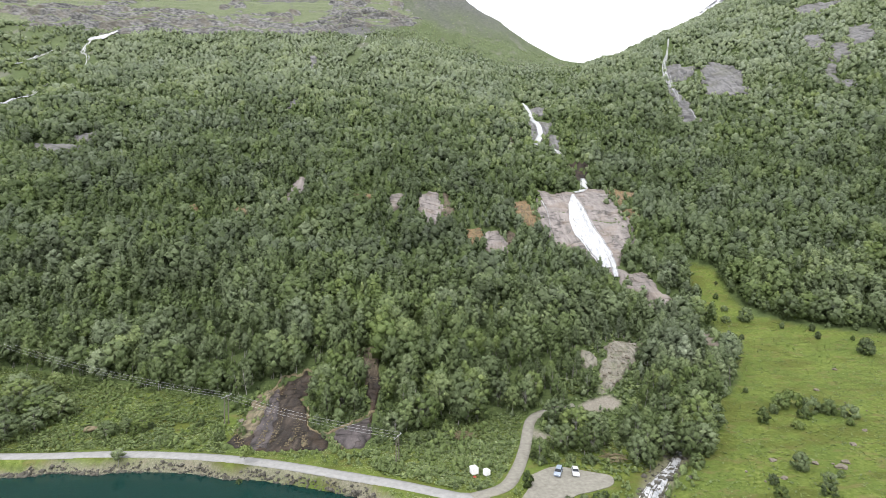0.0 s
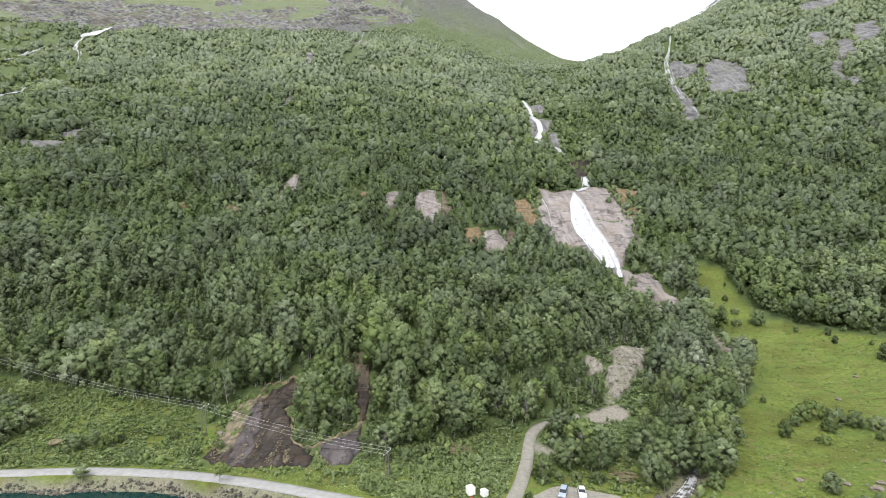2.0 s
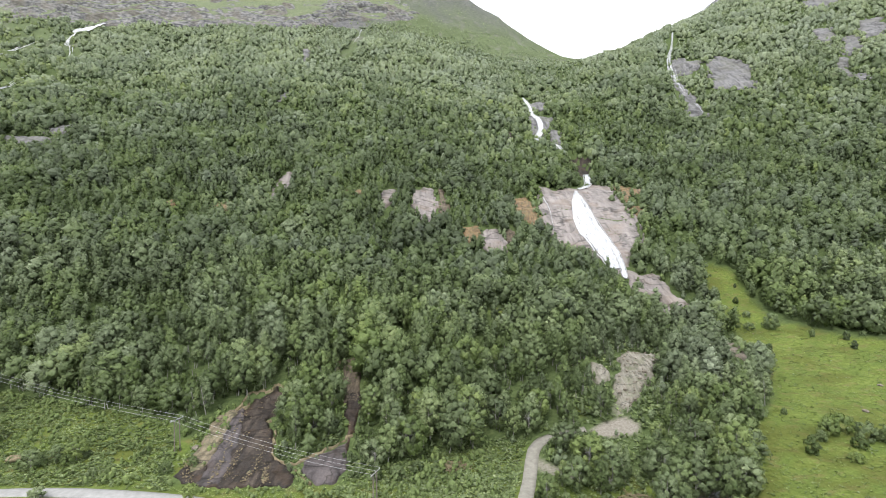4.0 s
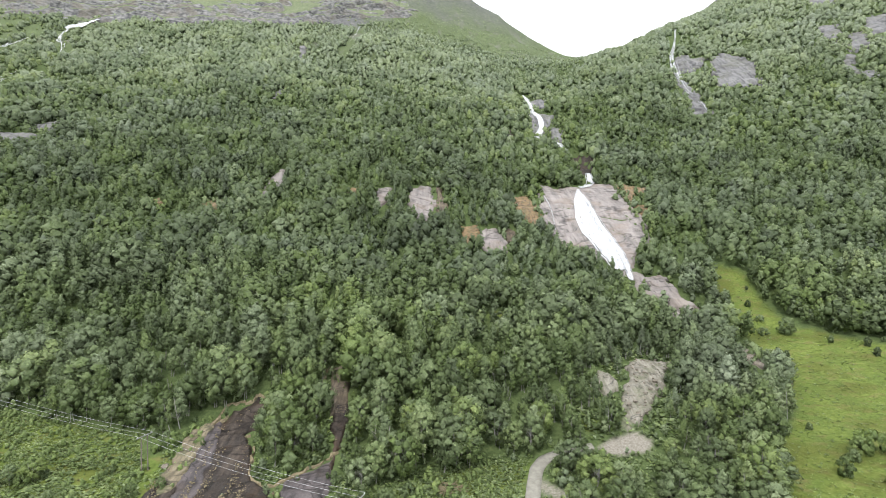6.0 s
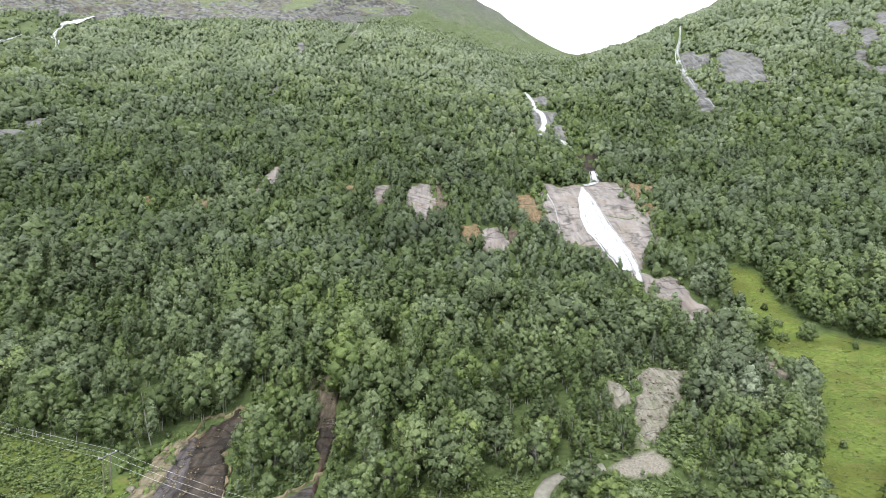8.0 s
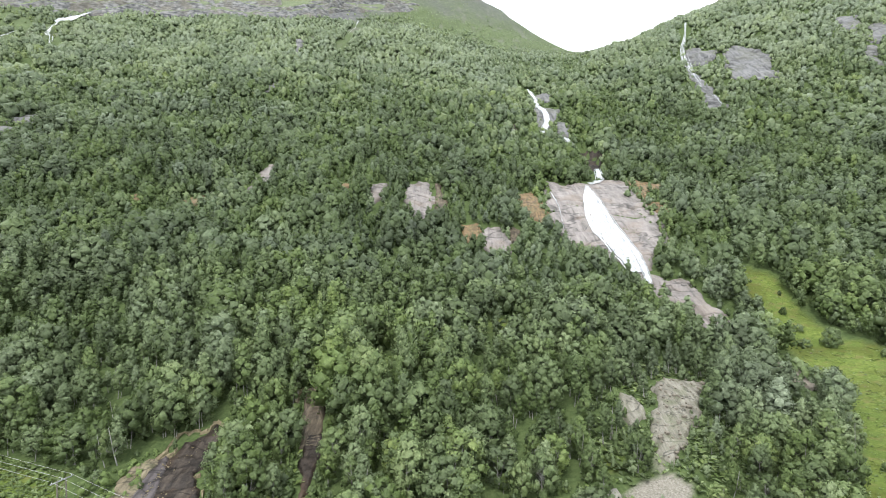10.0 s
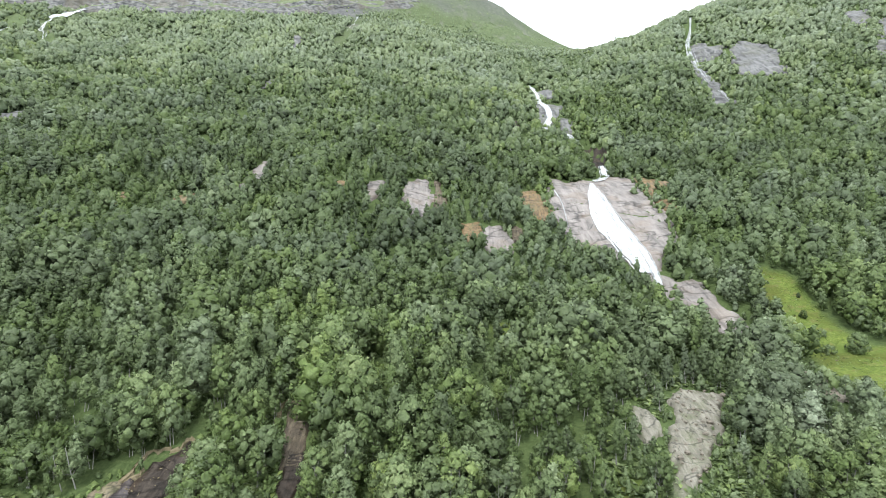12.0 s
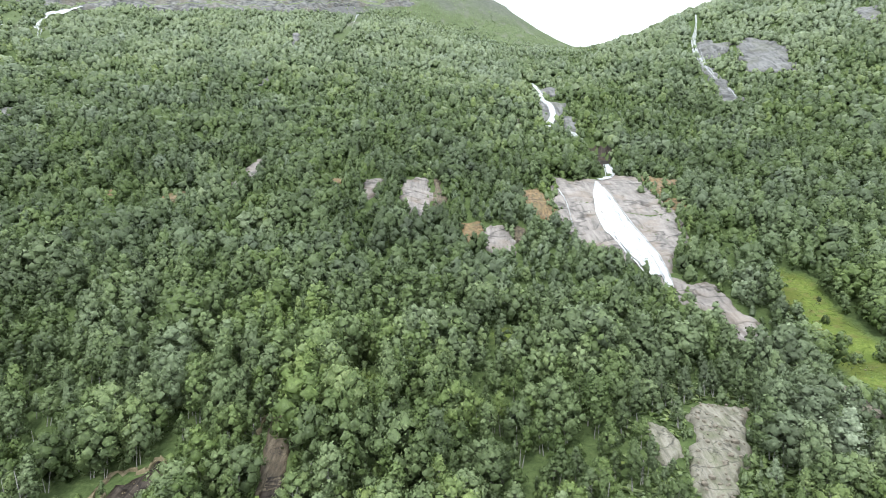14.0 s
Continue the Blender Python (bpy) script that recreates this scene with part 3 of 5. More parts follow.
build_rock("scree", GRAVEL_SMALL, 0.6, SCREE, "small bare scree patch among trees", 0.9, "scree", 5.0, 0.45, 0.35)
for key, poly in CUTTING.items():
    build_rock("wet_slab", poly, 0.45, EARTH if key == "gash" else PURPLE_ROCK if key in ("narrow", "strip") else DARK_ROCK, "raw brown earth gash in the woods" if key == "gash" else "dark wet rock slope beside the road", 0.9 if key == "strip" else 0.6, "rock", 3.0 if key == "gash" else 4.0, 0.45, 0.32)
build_rock("earth_bank", EARTH_BANK, 0.5, TAN, "torn tan earth bank beside the wet rock", 0.7, "earth bank", 7.0, 0.45, 0.7)


# ---------- falling water ----------
def water_material(name, thin, thick):
    m, n, l, b = material(name, 0.5)
    f = tex_noise(m, 0.8, 8, (1.5, 0.3, 0.3))
    l.new(ramp(m, f, (0.38, thin), (0.6, thick)), b.inputs["Base Color"])
    bumped(m, b, f, 0.6, 0.3)
    return m


FOAM = water_material("white_water", (0.26, 0.275, 0.29), (0.54, 0.55, 0.56))
THIN_FOAM = water_material("thin_white_water", (0.30, 0.31, 0.32), (0.50, 0.51, 0.52))


def build_falls(name, line, widths, strands, lift, label, seed, on_rock=True, category="waterfall", short=0.45):
    """Many thin strands that run down a line of the plan, spread over its width."""
    rng = np.random.default_rng(seed)
    pts = np.array(rounded(line, 8))
    along = np.linspace(0, 1, len(pts))
    wide = np.interp(along, np.linspace(0, 1, len(widths)), widths)
    d = np.gradient(pts, axis=0)
    d /= np.linalg.norm(d, axis=1)[:, None]
    side = np.stack([-d[:, 1], d[:, 0]], -1)
    thing = new(name)
    if short and strands > 20:
        m = len(pts)
        across = np.linspace(-0.5, 0.5, 13)
        grid = []
        for i in range(m):
            ragged = 0.5 + 0.5 * (vnoise(i * 0.8 + across * 0, np.sign(across) * 3.0, seed) - 0.3)
            x = pts[i, 0] + side[i, 0] * across * wide[i] * ragged
            y = pts[i, 1] + side[i, 1] * across * wide[i] * ragged
            o = (rock_offset(x, y) if on_rock else 0.0) + lift + 0.35 * (vnoise(x * 1.3, y * 0.35, seed + 1) - 0.4) - 0.35 * (np.abs(across) > 0.49)
            grid.append(np.stack([x, y - 0.45 * o, ground_z(x, y) + 0.9 * o], -1))
        idx = np.arange(13 * m).reshape(m, 13)
        cells = np.stack([idx[:-1, :-1], idx[:-1, 1:], idx[1:, 1:], idx[1:, :-1]], -1).reshape(-1, 4)
        sheet = new("water_sheet", mesh_from("water_sheet", np.concatenate(grid).tolist(), cells.tolist(), [THIN_FOAM], True))
        sheet.parent = thing
    for k in range(strands):
        a, b = sorted(rng.uniform(-0.15, 1.15, 2)) if k > strands * short else (0, 1)
        if short == 0.0:
            b = a + rng.uniform(0.08, 0.25)
        a, b = max(0, a), min(1, b)
        if b - a < (0.05 if short == 0.0 else 0.12):
            continue
        n = max(6, int(len(pts) * (1.6 if category == "snow" else 1.0) * (b - a)))
        s = np.linspace(a, b, n)
        place = np.clip(rng.normal(0, 0.24), -0.45, 0.45) + 0.12 * np.cumsum(rng.normal(0, 0.35, n)) / math.sqrt(n)
        w = np.interp(s, along, wide)
        cx = np.interp(s, along, pts[:, 0]) + np.interp(s, along, side[:, 0]) * place * w
        cy = np.interp(s, along, pts[:, 1]) + np.interp(s, along, side[:, 1]) * place * w
        half = w * rng.uniform(0.014, 0.055) * (0.35 + 0.65 * np.sin(np.pi * np.linspace(0.06, 0.94, n))) * np.interp(np.linspace(0, 5, n), np.arange(6), rng.uniform(0.6, 1.4, 6))
        sx, sy = np.interp(s, along, side[:, 0]), np.interp(s, along, side[:, 1])
        high = lift + rng.uniform(0, 0.2)
        verts, faces = [], []
        for f in (-1, 0, 1):
            x, y = cx + sx * half * f, cy + sy * half * f
            o = (rock_offset(x, y) if on_rock else 0.0) + high - (0.2 if abs(f) == 1 else 0)
            verts += np.stack([x, y - 0.45 * o, ground_z(x, y) + 0.9 * o], -1).tolist()
        for j in range(2):
            for i in range(n - 1):
                p = j * n + i
                faces.append((p, p + 1, p + n + 1, p + n))
        ob = new("strand", mesh_from("strand", verts, faces, [FOAM], True))
        ob.parent = thing
    return tagged(thing, label, category)


build_falls("waterfall", [(108, 424), (105, 410), (102, 395), (98, 367), (97, 350), (98, 333), (97.5, 314), (97, 298)], (3, 6, 10, 14, 13, 11.5, 11, 8), 60, 0.5, "broad white waterfall sliding down the pale rock face", 1)
build_falls("waterfall", [(107.5, 410), (106, 388), (103.5, 351), (104, 332), (102.5, 313), (101, 299), (98.5, 287)], (2, 4, 5, 5, 4.5, 4, 3), 24, 0.8, "narrow white strand at the waterfall's side", 2)
build_falls("waterfall", [(77, 424), (77.4, 400), (77.2, 379), (74.5, 354)], (0.9, 1.2, 1.6, 1.3), 6, 0.4, "thin trickle down the rock face", 3)
build_falls("waterfall", [(129, 473), (127, 462), (123.5, 444), (118, 435), (111, 429)], (3, 6, 6.5, 5, 4), 24, 0.9, "white cascade above the rock face", 4)
build_falls("waterfall", [(101, 664), (104, 643), (103, 612), (103.5, 600)], (3, 6, 10, 8), 26, 0.9, "white upper waterfall between rock steps", 5)
build_falls("waterfall", [(104, 602), (108, 585), (106, 564), (101, 548), (97, 537)], (7, 9, 7, 8, 9), 30, 1.1, "lower drop of the white upper waterfall", 15)
build_falls("waterfall", [(111, 531), (116, 525), (118.5, 513)], (3.5, 6, 4), 14, 1.2, "short white cascade in the gully", 6)
build_falls("waterfall", [(65, 627), (67, 593), (68.6, 572)], (1.2, 1.0, 1.4), 4, 4.0, "thin broken trickle in the woods", 16, False)
build_falls("waterfall", [(69, 545), (63, 510), (58, 487), (57.5, 470)], (1.5, 1.2, 1.0, 1.4), 4, 4.0, "thin broken trickle below a dark rock", 17, False)
build_falls("waterfall", [(344, 776), (323, 732), (306, 702), (296, 672), (290, 641), (286, 614), (291, 591), (283, 560)], (2, 3, 6, 10, 6, 6, 7, 6), 70, 0.8, "thin white waterfall down grey rock steps", 7, True, "waterfall", 0.0)
build_falls("snow_patch", [(-528, 800), (-532, 778), (-534, 764), (-540, 750)], (6, 12, 15, 7), 60, 5.0, "old snow patch in a mountain gully", 8, False, "snow")
build_falls("waterfall", [(-538, 752), (-532, 728), (-521, 713), (-503, 696), (-486, 668)], (4, 7, 8, 6, 7), 44, 4.6, "thin white stream below the snow patch", 9, False, "waterfall", 0.0)
build_falls("waterfall", [(-555, 638), (-559, 665), (-565, 697), (-564, 732)], (4, 6, 7, 3), 22, 4.4, "pale stony trickle on the open slope", 13, False, "waterfall", 0.0)
build_falls("waterfall", [(-461, 505), (-473, 543), (-473, 566), (-478, 594)], (6, 8, 7, 5), 36, 4.4, "thin white stream on the open slope", 10, False, "waterfall", 0.0)
build_falls("waterfall", [(-141, 876), (-138, 806), (-143, 756)], (3, 4, 5), 14, 5.0, "faint water streak on the wooded slope", 11, False, "waterfall", 0.0)
build_falls("stream", STREAM[12:52], (1.2, 2.2, 3.6, 5.0, 5.0, 4.5), 260, 0.25, "foaming white stream among boulders", 12, False, "stream", 0.0)


# ---------- trees ----------
def trunk_mesh(rng, name, stems=1):
    """Tapered, bent pale stems with a few limbs, in a box one high."""
    bm = bmesh.new()

    def limb(a, b, ra, rb):
        a, b = Vector(a), Vector(b)
        mid = (a + b) / 2 + Vector(rng.normal(size=3)) * 0.02
        rings = []
        for p, r in ((a, ra), (mid, (ra + rb) / 2), (b, rb)):
            q = (b - a).to_track_quat("Z", "Y")
            rings.append([bm.verts.new(p + q @ Vector((r * math.cos(t), r * math.sin(t), 0))) for t in (0, 1.26, 2.51, 3.77, 5.03)])
        for lo, hi in zip(rings, rings[1:]):
            for k in range(5):
                bm.faces.new((lo[k - 1], lo[k], hi[k], hi[k - 1]))

    for s in range(stems):
        foot = Vector((rng.normal() * 0.05 * s, rng.normal() * 0.05 * s, -0.08))
        top = foot + Vector((rng.normal() * 0.05, rng.normal() * 0.05, 0.86))
        limb(foot, top, 0.012, 0.004)
        for k in range(4):
            h = rng.uniform(0.35, 0.7)
            a = rng.uniform(0, 6.28)
            p = foot.lerp(top, h)
            limb(p, p + Vector((math.cos(a) * 0.13, math.sin(a) * 0.13, 0.16)), 0.005, 0.0015)
    me = bpy.data.meshes.new(name)
    bm.to_mesh(me)
    bm.free()
    me.materials.append(BARK)
    return me


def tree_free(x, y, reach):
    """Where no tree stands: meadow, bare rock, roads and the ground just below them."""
    wob = 5 * (fbm(x / 9, y / 9, 31) - 0.5)
    free = np.zeros(x.shape, bool)
    for poly in [MEADOW_EAST, MEADOW_WEST, MEADOW_MID] + GLADES:
        free |= depth_in(poly, x, y) + wob > -0.5
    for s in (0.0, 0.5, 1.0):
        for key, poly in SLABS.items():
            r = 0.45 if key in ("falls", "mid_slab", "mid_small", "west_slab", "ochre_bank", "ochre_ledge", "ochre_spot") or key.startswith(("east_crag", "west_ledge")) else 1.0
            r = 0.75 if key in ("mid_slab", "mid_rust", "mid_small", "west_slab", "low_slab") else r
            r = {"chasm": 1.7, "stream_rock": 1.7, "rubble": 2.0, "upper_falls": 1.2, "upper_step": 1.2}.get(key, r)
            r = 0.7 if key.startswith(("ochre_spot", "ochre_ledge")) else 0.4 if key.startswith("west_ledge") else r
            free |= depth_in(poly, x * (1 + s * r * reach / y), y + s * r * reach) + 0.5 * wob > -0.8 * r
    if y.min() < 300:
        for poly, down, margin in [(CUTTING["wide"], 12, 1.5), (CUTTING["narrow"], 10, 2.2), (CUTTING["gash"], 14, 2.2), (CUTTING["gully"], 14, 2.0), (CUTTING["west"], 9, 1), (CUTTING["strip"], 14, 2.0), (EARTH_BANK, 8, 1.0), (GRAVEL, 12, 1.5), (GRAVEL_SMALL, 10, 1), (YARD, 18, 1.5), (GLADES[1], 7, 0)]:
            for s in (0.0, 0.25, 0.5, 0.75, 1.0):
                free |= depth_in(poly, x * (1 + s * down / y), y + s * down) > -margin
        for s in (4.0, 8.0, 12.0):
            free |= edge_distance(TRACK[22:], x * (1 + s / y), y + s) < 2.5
    for line, w in ((ROAD, 6), (TRACK, 4), (SPUR, 3.5), (PATH_UP, 3), (STREAM[20:], 2.6)):
        free |= edge_distance(line, x, y) < w
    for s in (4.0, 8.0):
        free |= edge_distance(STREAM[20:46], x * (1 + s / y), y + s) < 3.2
    free |= depth_in(CAR_PARK, x, y) > -3.5
    for line in ([(-536, 740), (-532, 728), (-521, 713), (-503, 696), (-486, 664), (-482, 655)], [(-461, 500), (-473, 543), (-473, 566), (-478, 594)], [(-555, 630), (-559, 665), (-565, 697)], [(-141, 876), (-138, 806), (-143, 746)]):
        free |= edge_distance(line, x, y) < 9
    free |= edge_distance([(-522, 800), (-532, 775), (-538, 745)], x, y) < 14
    free |= edge_distance([(344, 776), (323, 732), (306, 702), (296, 672), (290, 641), (286, 614), (283, 556)], x, y) < 5.5
    free |= edge_distance([(129, 466), (118, 437), (110, 426), (107, 416)], x, y) < 5
    free |= edge_distance([(101, 664), (104, 643), (103, 605), (108, 580), (97, 530)], x, y) < 6
    free |= edge_distance([(108, 532), (116, 522), (118, 505)], x, y) < 5
    free |= edge_distance([(44.5, 126), (46, 134)], x, y) < 4.5
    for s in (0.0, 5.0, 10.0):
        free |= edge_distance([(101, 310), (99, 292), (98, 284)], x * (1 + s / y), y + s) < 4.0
    free |= y < np.interp(x, [-60, -20, 20, 40, 60], [147, 148, 132, 128, 116])
    return free


def tree_line(u):
    """Height up to which tall wood grows, by bearing."""
    return np.interp(u, [-0.7, -0.1, 0.02, 0.13, 0.25, 0.30, 0.36], [415, 425, 385, 330, 300, 420, 900])


def scatter(y0, y1, gap, seed):
    rng = np.random.default_rng(seed)
    xs, ys = [], []
    y = y0
    while y < y1:
        half = 0.96 * y + 10
        x = np.arange(-half, half, gap)
        xs.append(x + rng.uniform(-0.5, 0.5, len(x)) * gap)
        ys.append(y + rng.uniform(-0.5, 0.5, len(x)) * gap)
        y += gap
    x, y = np.concatenate(xs), np.concatenate(ys)
    z = ground_z(x, y)
    base = hillside(x, y)
    u = x / (y + 20)
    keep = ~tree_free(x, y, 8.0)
    room = tree_line(u) - base - 30 * (fbm(x / 40, y / 40, 13) - 0.5)
    keep &= room > -150 * rng.uniform(0, 1, len(x)) ** 1.5
    keep &= ~((u < -0.74 + 0.08 * (fbm(x / 40, y / 40, 14) - 0.5)) & (y > 560) & (fbm(x / 20, y / 20, 15) > 0.50))
    keep &= crag_share(x, y, base) < 0.4
    keep &= fbm(x / 12, y / 12, 16) > 0.2
    return x[keep], y[keep], z[keep], rng


def tree_sizes(x, y, tall, rng):
    n = len(x)
    h = rng.uniform(*tall, n) * (0.40 + 1.25 * fbm(x / 21, y / 21, 18))
    h *= np.where(rng.uniform(size=n) < 0.16, rng.uniform(0.45, 0.7, n), 1.0)
    h *= np.where(rng.uniform(size=n) < 0.06, 1.3, 1.0)
    h = np.clip(h, 0.3 * tall[0], 1.25 * tall[1])
    h *= 0.22 + 0.78 * smooth(-70, 75, tree_line(x / (y + 20)) - hillside(x, y))
    # haze painted in: paler, greyer, more even leaf tone the higher the tree stands
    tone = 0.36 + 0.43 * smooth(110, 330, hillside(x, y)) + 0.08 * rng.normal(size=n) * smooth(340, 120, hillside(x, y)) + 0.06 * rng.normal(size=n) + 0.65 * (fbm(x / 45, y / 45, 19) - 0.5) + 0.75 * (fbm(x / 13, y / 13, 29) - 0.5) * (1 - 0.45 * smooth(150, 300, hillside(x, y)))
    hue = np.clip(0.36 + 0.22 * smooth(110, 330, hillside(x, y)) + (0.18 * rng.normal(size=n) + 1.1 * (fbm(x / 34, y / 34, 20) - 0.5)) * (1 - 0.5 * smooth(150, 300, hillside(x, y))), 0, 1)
    belt = smooth(7, -7, edge_distance([(40, 128), (58, 138), (72, 155), (88, 178), (104, 205), (110, 232)], x, y) - 14)
    return h, np.clip(tone + 0.04 * belt, 0.05, 0.97), np.clip(hue + 0.25 * belt, 0, 1)


OCTA_VERTS = np.array([(1, 0, 0), (-1, 0, 0), (0, 1, 0), (0, -1, 0), (0, 0, 1), (0, 0, -1)], float)
OCTA_FACES = np.array([(0, 2, 4), (2, 1, 4), (1, 3, 4), (3, 0, 4), (2, 0, 5), (1, 2, 5), (3, 1, 5), (0, 3, 5)])


def crown_template(rng, slim, low, lobes, sprays, leaf, pointed, core=0.8, upward=0.0):
    """A crown in a box one high: overlapping uneven lobes under a coat of leaf sprays.
    Gives corners, triangles, soft normals and the tone of each triangle."""
    k = (np.arange(lobes) + rng.uniform(0.15, 0.85, lobes)) / lobes
    h = low + (1 - low) * (0.07 + 0.84 * k)
    peak, e = (0.32, 1.35) if pointed else (0.42, 2.3)
    shape = np.where(k < peak, np.sqrt(np.clip(1 - ((peak - k) / (peak + 0.18)) ** 2, 0.05, 1)), np.clip(1 - (np.abs(k - peak) / (1.04 - peak)) ** e, 0.02, 1) ** 0.7)
    radii = rng.uniform(0.78, 1.25, lobes) * (0.30 * slim + 0.042) * (0.62 + 0.38 * shape) * (15 / lobes) ** 0.45
    a = np.arange(lobes) * 2.4 + rng.uniform(-0.5, 0.5, lobes)
    reach = np.clip(slim * shape * rng.uniform(0.72, 1.15, lobes) - 0.7 * radii, 0.01, None)
    centres = np.stack([reach * np.cos(a), reach * np.sin(a), h], -1)
    verts, tris, normals, tone, start = [], [], [], [], 0
    lobe_tone = 0.07 * rng.normal(size=lobes)
    for q in range(lobes):
        spin = Matrix.Rotation(rng.uniform(0, 6.28), 3, "Z") @ Matrix.Rotation(rng.uniform(0, 3.1), 3, "X")
        v = OCTA_VERTS @ np.array(spin).T
        normals.append(v + 0.35 * rng.normal(size=v.shape))
        verts.append(v * rng.uniform(0.8, 1.25, (len(v), 1)) * radii[q] * core + centres[q])
        tris.append(OCTA_FACES + start)
        tone.append(np.full(8, lobe_tone[q] - 0.03))
        start += len(v)
    pick = rng.choice(lobes, sprays, p=radii**2 / (radii**2).sum())
    way = rng.normal(size=(sprays, 3)) + centres[pick] * (1.6, 1.6, 0) / slim + (0, 0, 0.35)
    way /= np.linalg.norm(way, axis=1)[:, None]
    mid = centres[pick] + way * (radii[pick] * (0.74 + 0.56 * rng.uniform(0, 1, sprays)))[:, None]
    face = way + rng.normal(size=(sprays, 3)) * 0.5
    face /= np.linalg.norm(face, axis=1)[:, None]
    t1 = np.cross(face, rng.normal(size=(sprays, 3)))
    t1 /= np.linalg.norm(t1, axis=1)[:, None]
    t2 = np.cross(face, t1)
    size = leaf * rng.uniform(0.6, 1.4, sprays)[:, None]
    verts.append(np.stack([mid + t1 * size, mid - t1 * size * 0.6 + t2 * size * 0.85, mid - t1 * size * 0.5 - t2 * size * 0.85], 1).reshape(-1, 3))
    tris.append(start + np.arange(3 * sprays).reshape(-1, 3))
    normals.append(np.repeat(way + rng.normal(size=(sprays, 3)) * 0.42, 3, 0))
    tone.append(0.11 * rng.normal(size=sprays) + lobe_tone[pick])
    verts, normals = np.concatenate(verts), np.concatenate(normals)
    whole = (verts - (0, 0, low + 0.4 * (1 - low))) * (1 / slim, 1 / slim, 2.0 / (1 - low))
    whole /= np.linalg.norm(whole, axis=1)[:, None] + 1e-6
    normals = normals / (np.linalg.norm(normals, axis=1)[:, None] + 1e-6) + 0.9 * whole + (0, 0, upward)
    normals /= np.linalg.norm(normals, axis=1)[:, None] + 1e-6
    return verts, np.concatenate(tris), normals, np.concatenate(tone)


def crowns_mesh(name, parts, mat):
    """One mesh from many crowns: parts of (corners, triangles, normals, tints, hues)."""
    verts = np.concatenate([p[0] for p in parts])
    loops, start = [], 0
    for p in parts:
        loops.append((p[1] + start).ravel())
        start += len(p[0])
    loops = np.concatenate(loops)
    count = len(loops) // 3
    me = bpy.data.meshes.new(name)
    me.vertices.add(len(verts))
    me.vertices.foreach_set("co", verts.astype(np.float32).ravel())
    me.loops.add(len(loops))
    me.loops.foreach_set("vertex_index", loops.astype(np.int32))
    me.polygons.add(count)
    me.polygons.foreach_set("loop_start", np.arange(0, 3 * count, 3, dtype=np.int32))
    me.polygons.foreach_set("use_smooth", np.ones(count, bool))
    for key, k in (("tint", 3), ("hue", 4)):
        at = me.attributes.new(key, "FLOAT", "FACE")
        at.data.foreach_set("value", np.concatenate([p[k] for p in parts]).astype(np.float32))
    at = me.attributes.new("custom_normal", "FLOAT_VECTOR", "POINT")
    at.data.foreach_set("vector", np.concatenate([p[2] for p in parts]).astype(np.float32).ravel())
    me.materials.append(mat)
    me.update(calc_edges=True)
    return me


def forest(name, place, templates, tall, label, mat=None, lush=None):
    x, y, z, rng = place
    n = len(x)
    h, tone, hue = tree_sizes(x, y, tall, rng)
    if lush is not None:
        tone, hue = np.clip(lush + 0.35 * (tone - 0.5), 0, 1), 0.25 * hue
    spin = rng.uniform(0, 2 * np.pi, n)
    which = np.clip(6.5 * (fbm(x / 22, y / 22, 25) - 0.5) + 2.8 + 1.3 * rng.normal(size=n), 0, 5.99).astype(int)
    wide = rng.uniform(0.8, 1.25, n)
    parts = []
    for k, (v, tris, nor, leaf_tone) in enumerate(templates):
        i = np.where(which == k)[0]
        c, s = np.cos(spin[i])[:, None], np.sin(spin[i])[:, None]
        hh, ww = h[i][:, None], (h[i] * wide[i])[:, None]
        p = np.stack([(v[None, :, 0] * c - v[None, :, 1] * s) * ww + x[i][:, None], (v[None, :, 0] * s + v[None, :, 1] * c) * ww + y[i][:, None], v[None, :, 2] * hh + z[i][:, None]], -1)
        q = np.stack([nor[None, :, 0] * c - nor[None, :, 1] * s, nor[None, :, 0] * s + nor[None, :, 1] * c, nor[None, :, 2] + 0 * c], -1)
        step = (np.arange(len(i)) * len(v))[:, None, None]
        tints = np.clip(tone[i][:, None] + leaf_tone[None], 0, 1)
        parts.append((p.reshape(-1, 3), (tris[None] + step).reshape(-1, 3), q.reshape(-1, 3), tints.ravel(), np.repeat(hue[i], len(tris))))
    return tagged(new(name, crowns_mesh(name, parts, mat or LEAF)), label, "trees", kind="stuff")


leaf_rng = np.random.default_rng(5)
SLIM = (0.14, 0.18, 0.22, 0.27, 0.33, 0.40)
LOW = (0.22, 0.20, 0.18, 0.14, 0.10, 0.06)
POINTED = (True, True, True, False, False, False)


def crown_set(lobes, sprays, leaf, core=0.8, fatter=0.0, upward=0.0):
    return [crown_template(leaf_rng, s + fatter, low, max(3, int(lobes * (0.7 + 1.3 * s))), int(sprays * (0.55 + 1.9 * s)), leaf * (0.8 + 0.8 * s), p, core, upward) for s, low, p in zip(SLIM, LOW, POINTED)]


FINE_TREES = crown_set(18, 630, 0.0225, 0.82)
NEAR_TREES = crown_set(11, 205, 0.037, 0.84)
MID_TREES = crown_set(6, 62, 0.061, 0.9, 0.05, 0.3)
FAR_TREES = crown_set(3, 24, 0.098, 1.0, 0.15, 0.6)
HIGH_TREES = crown_set(2, 13, 0.13, 1.05, 0.23, 0.9)
SINGLE_LIMIT = 177.0
near = scatter(128, 285, 4.6, 101)
single = near[1] < SINGLE_LIMIT
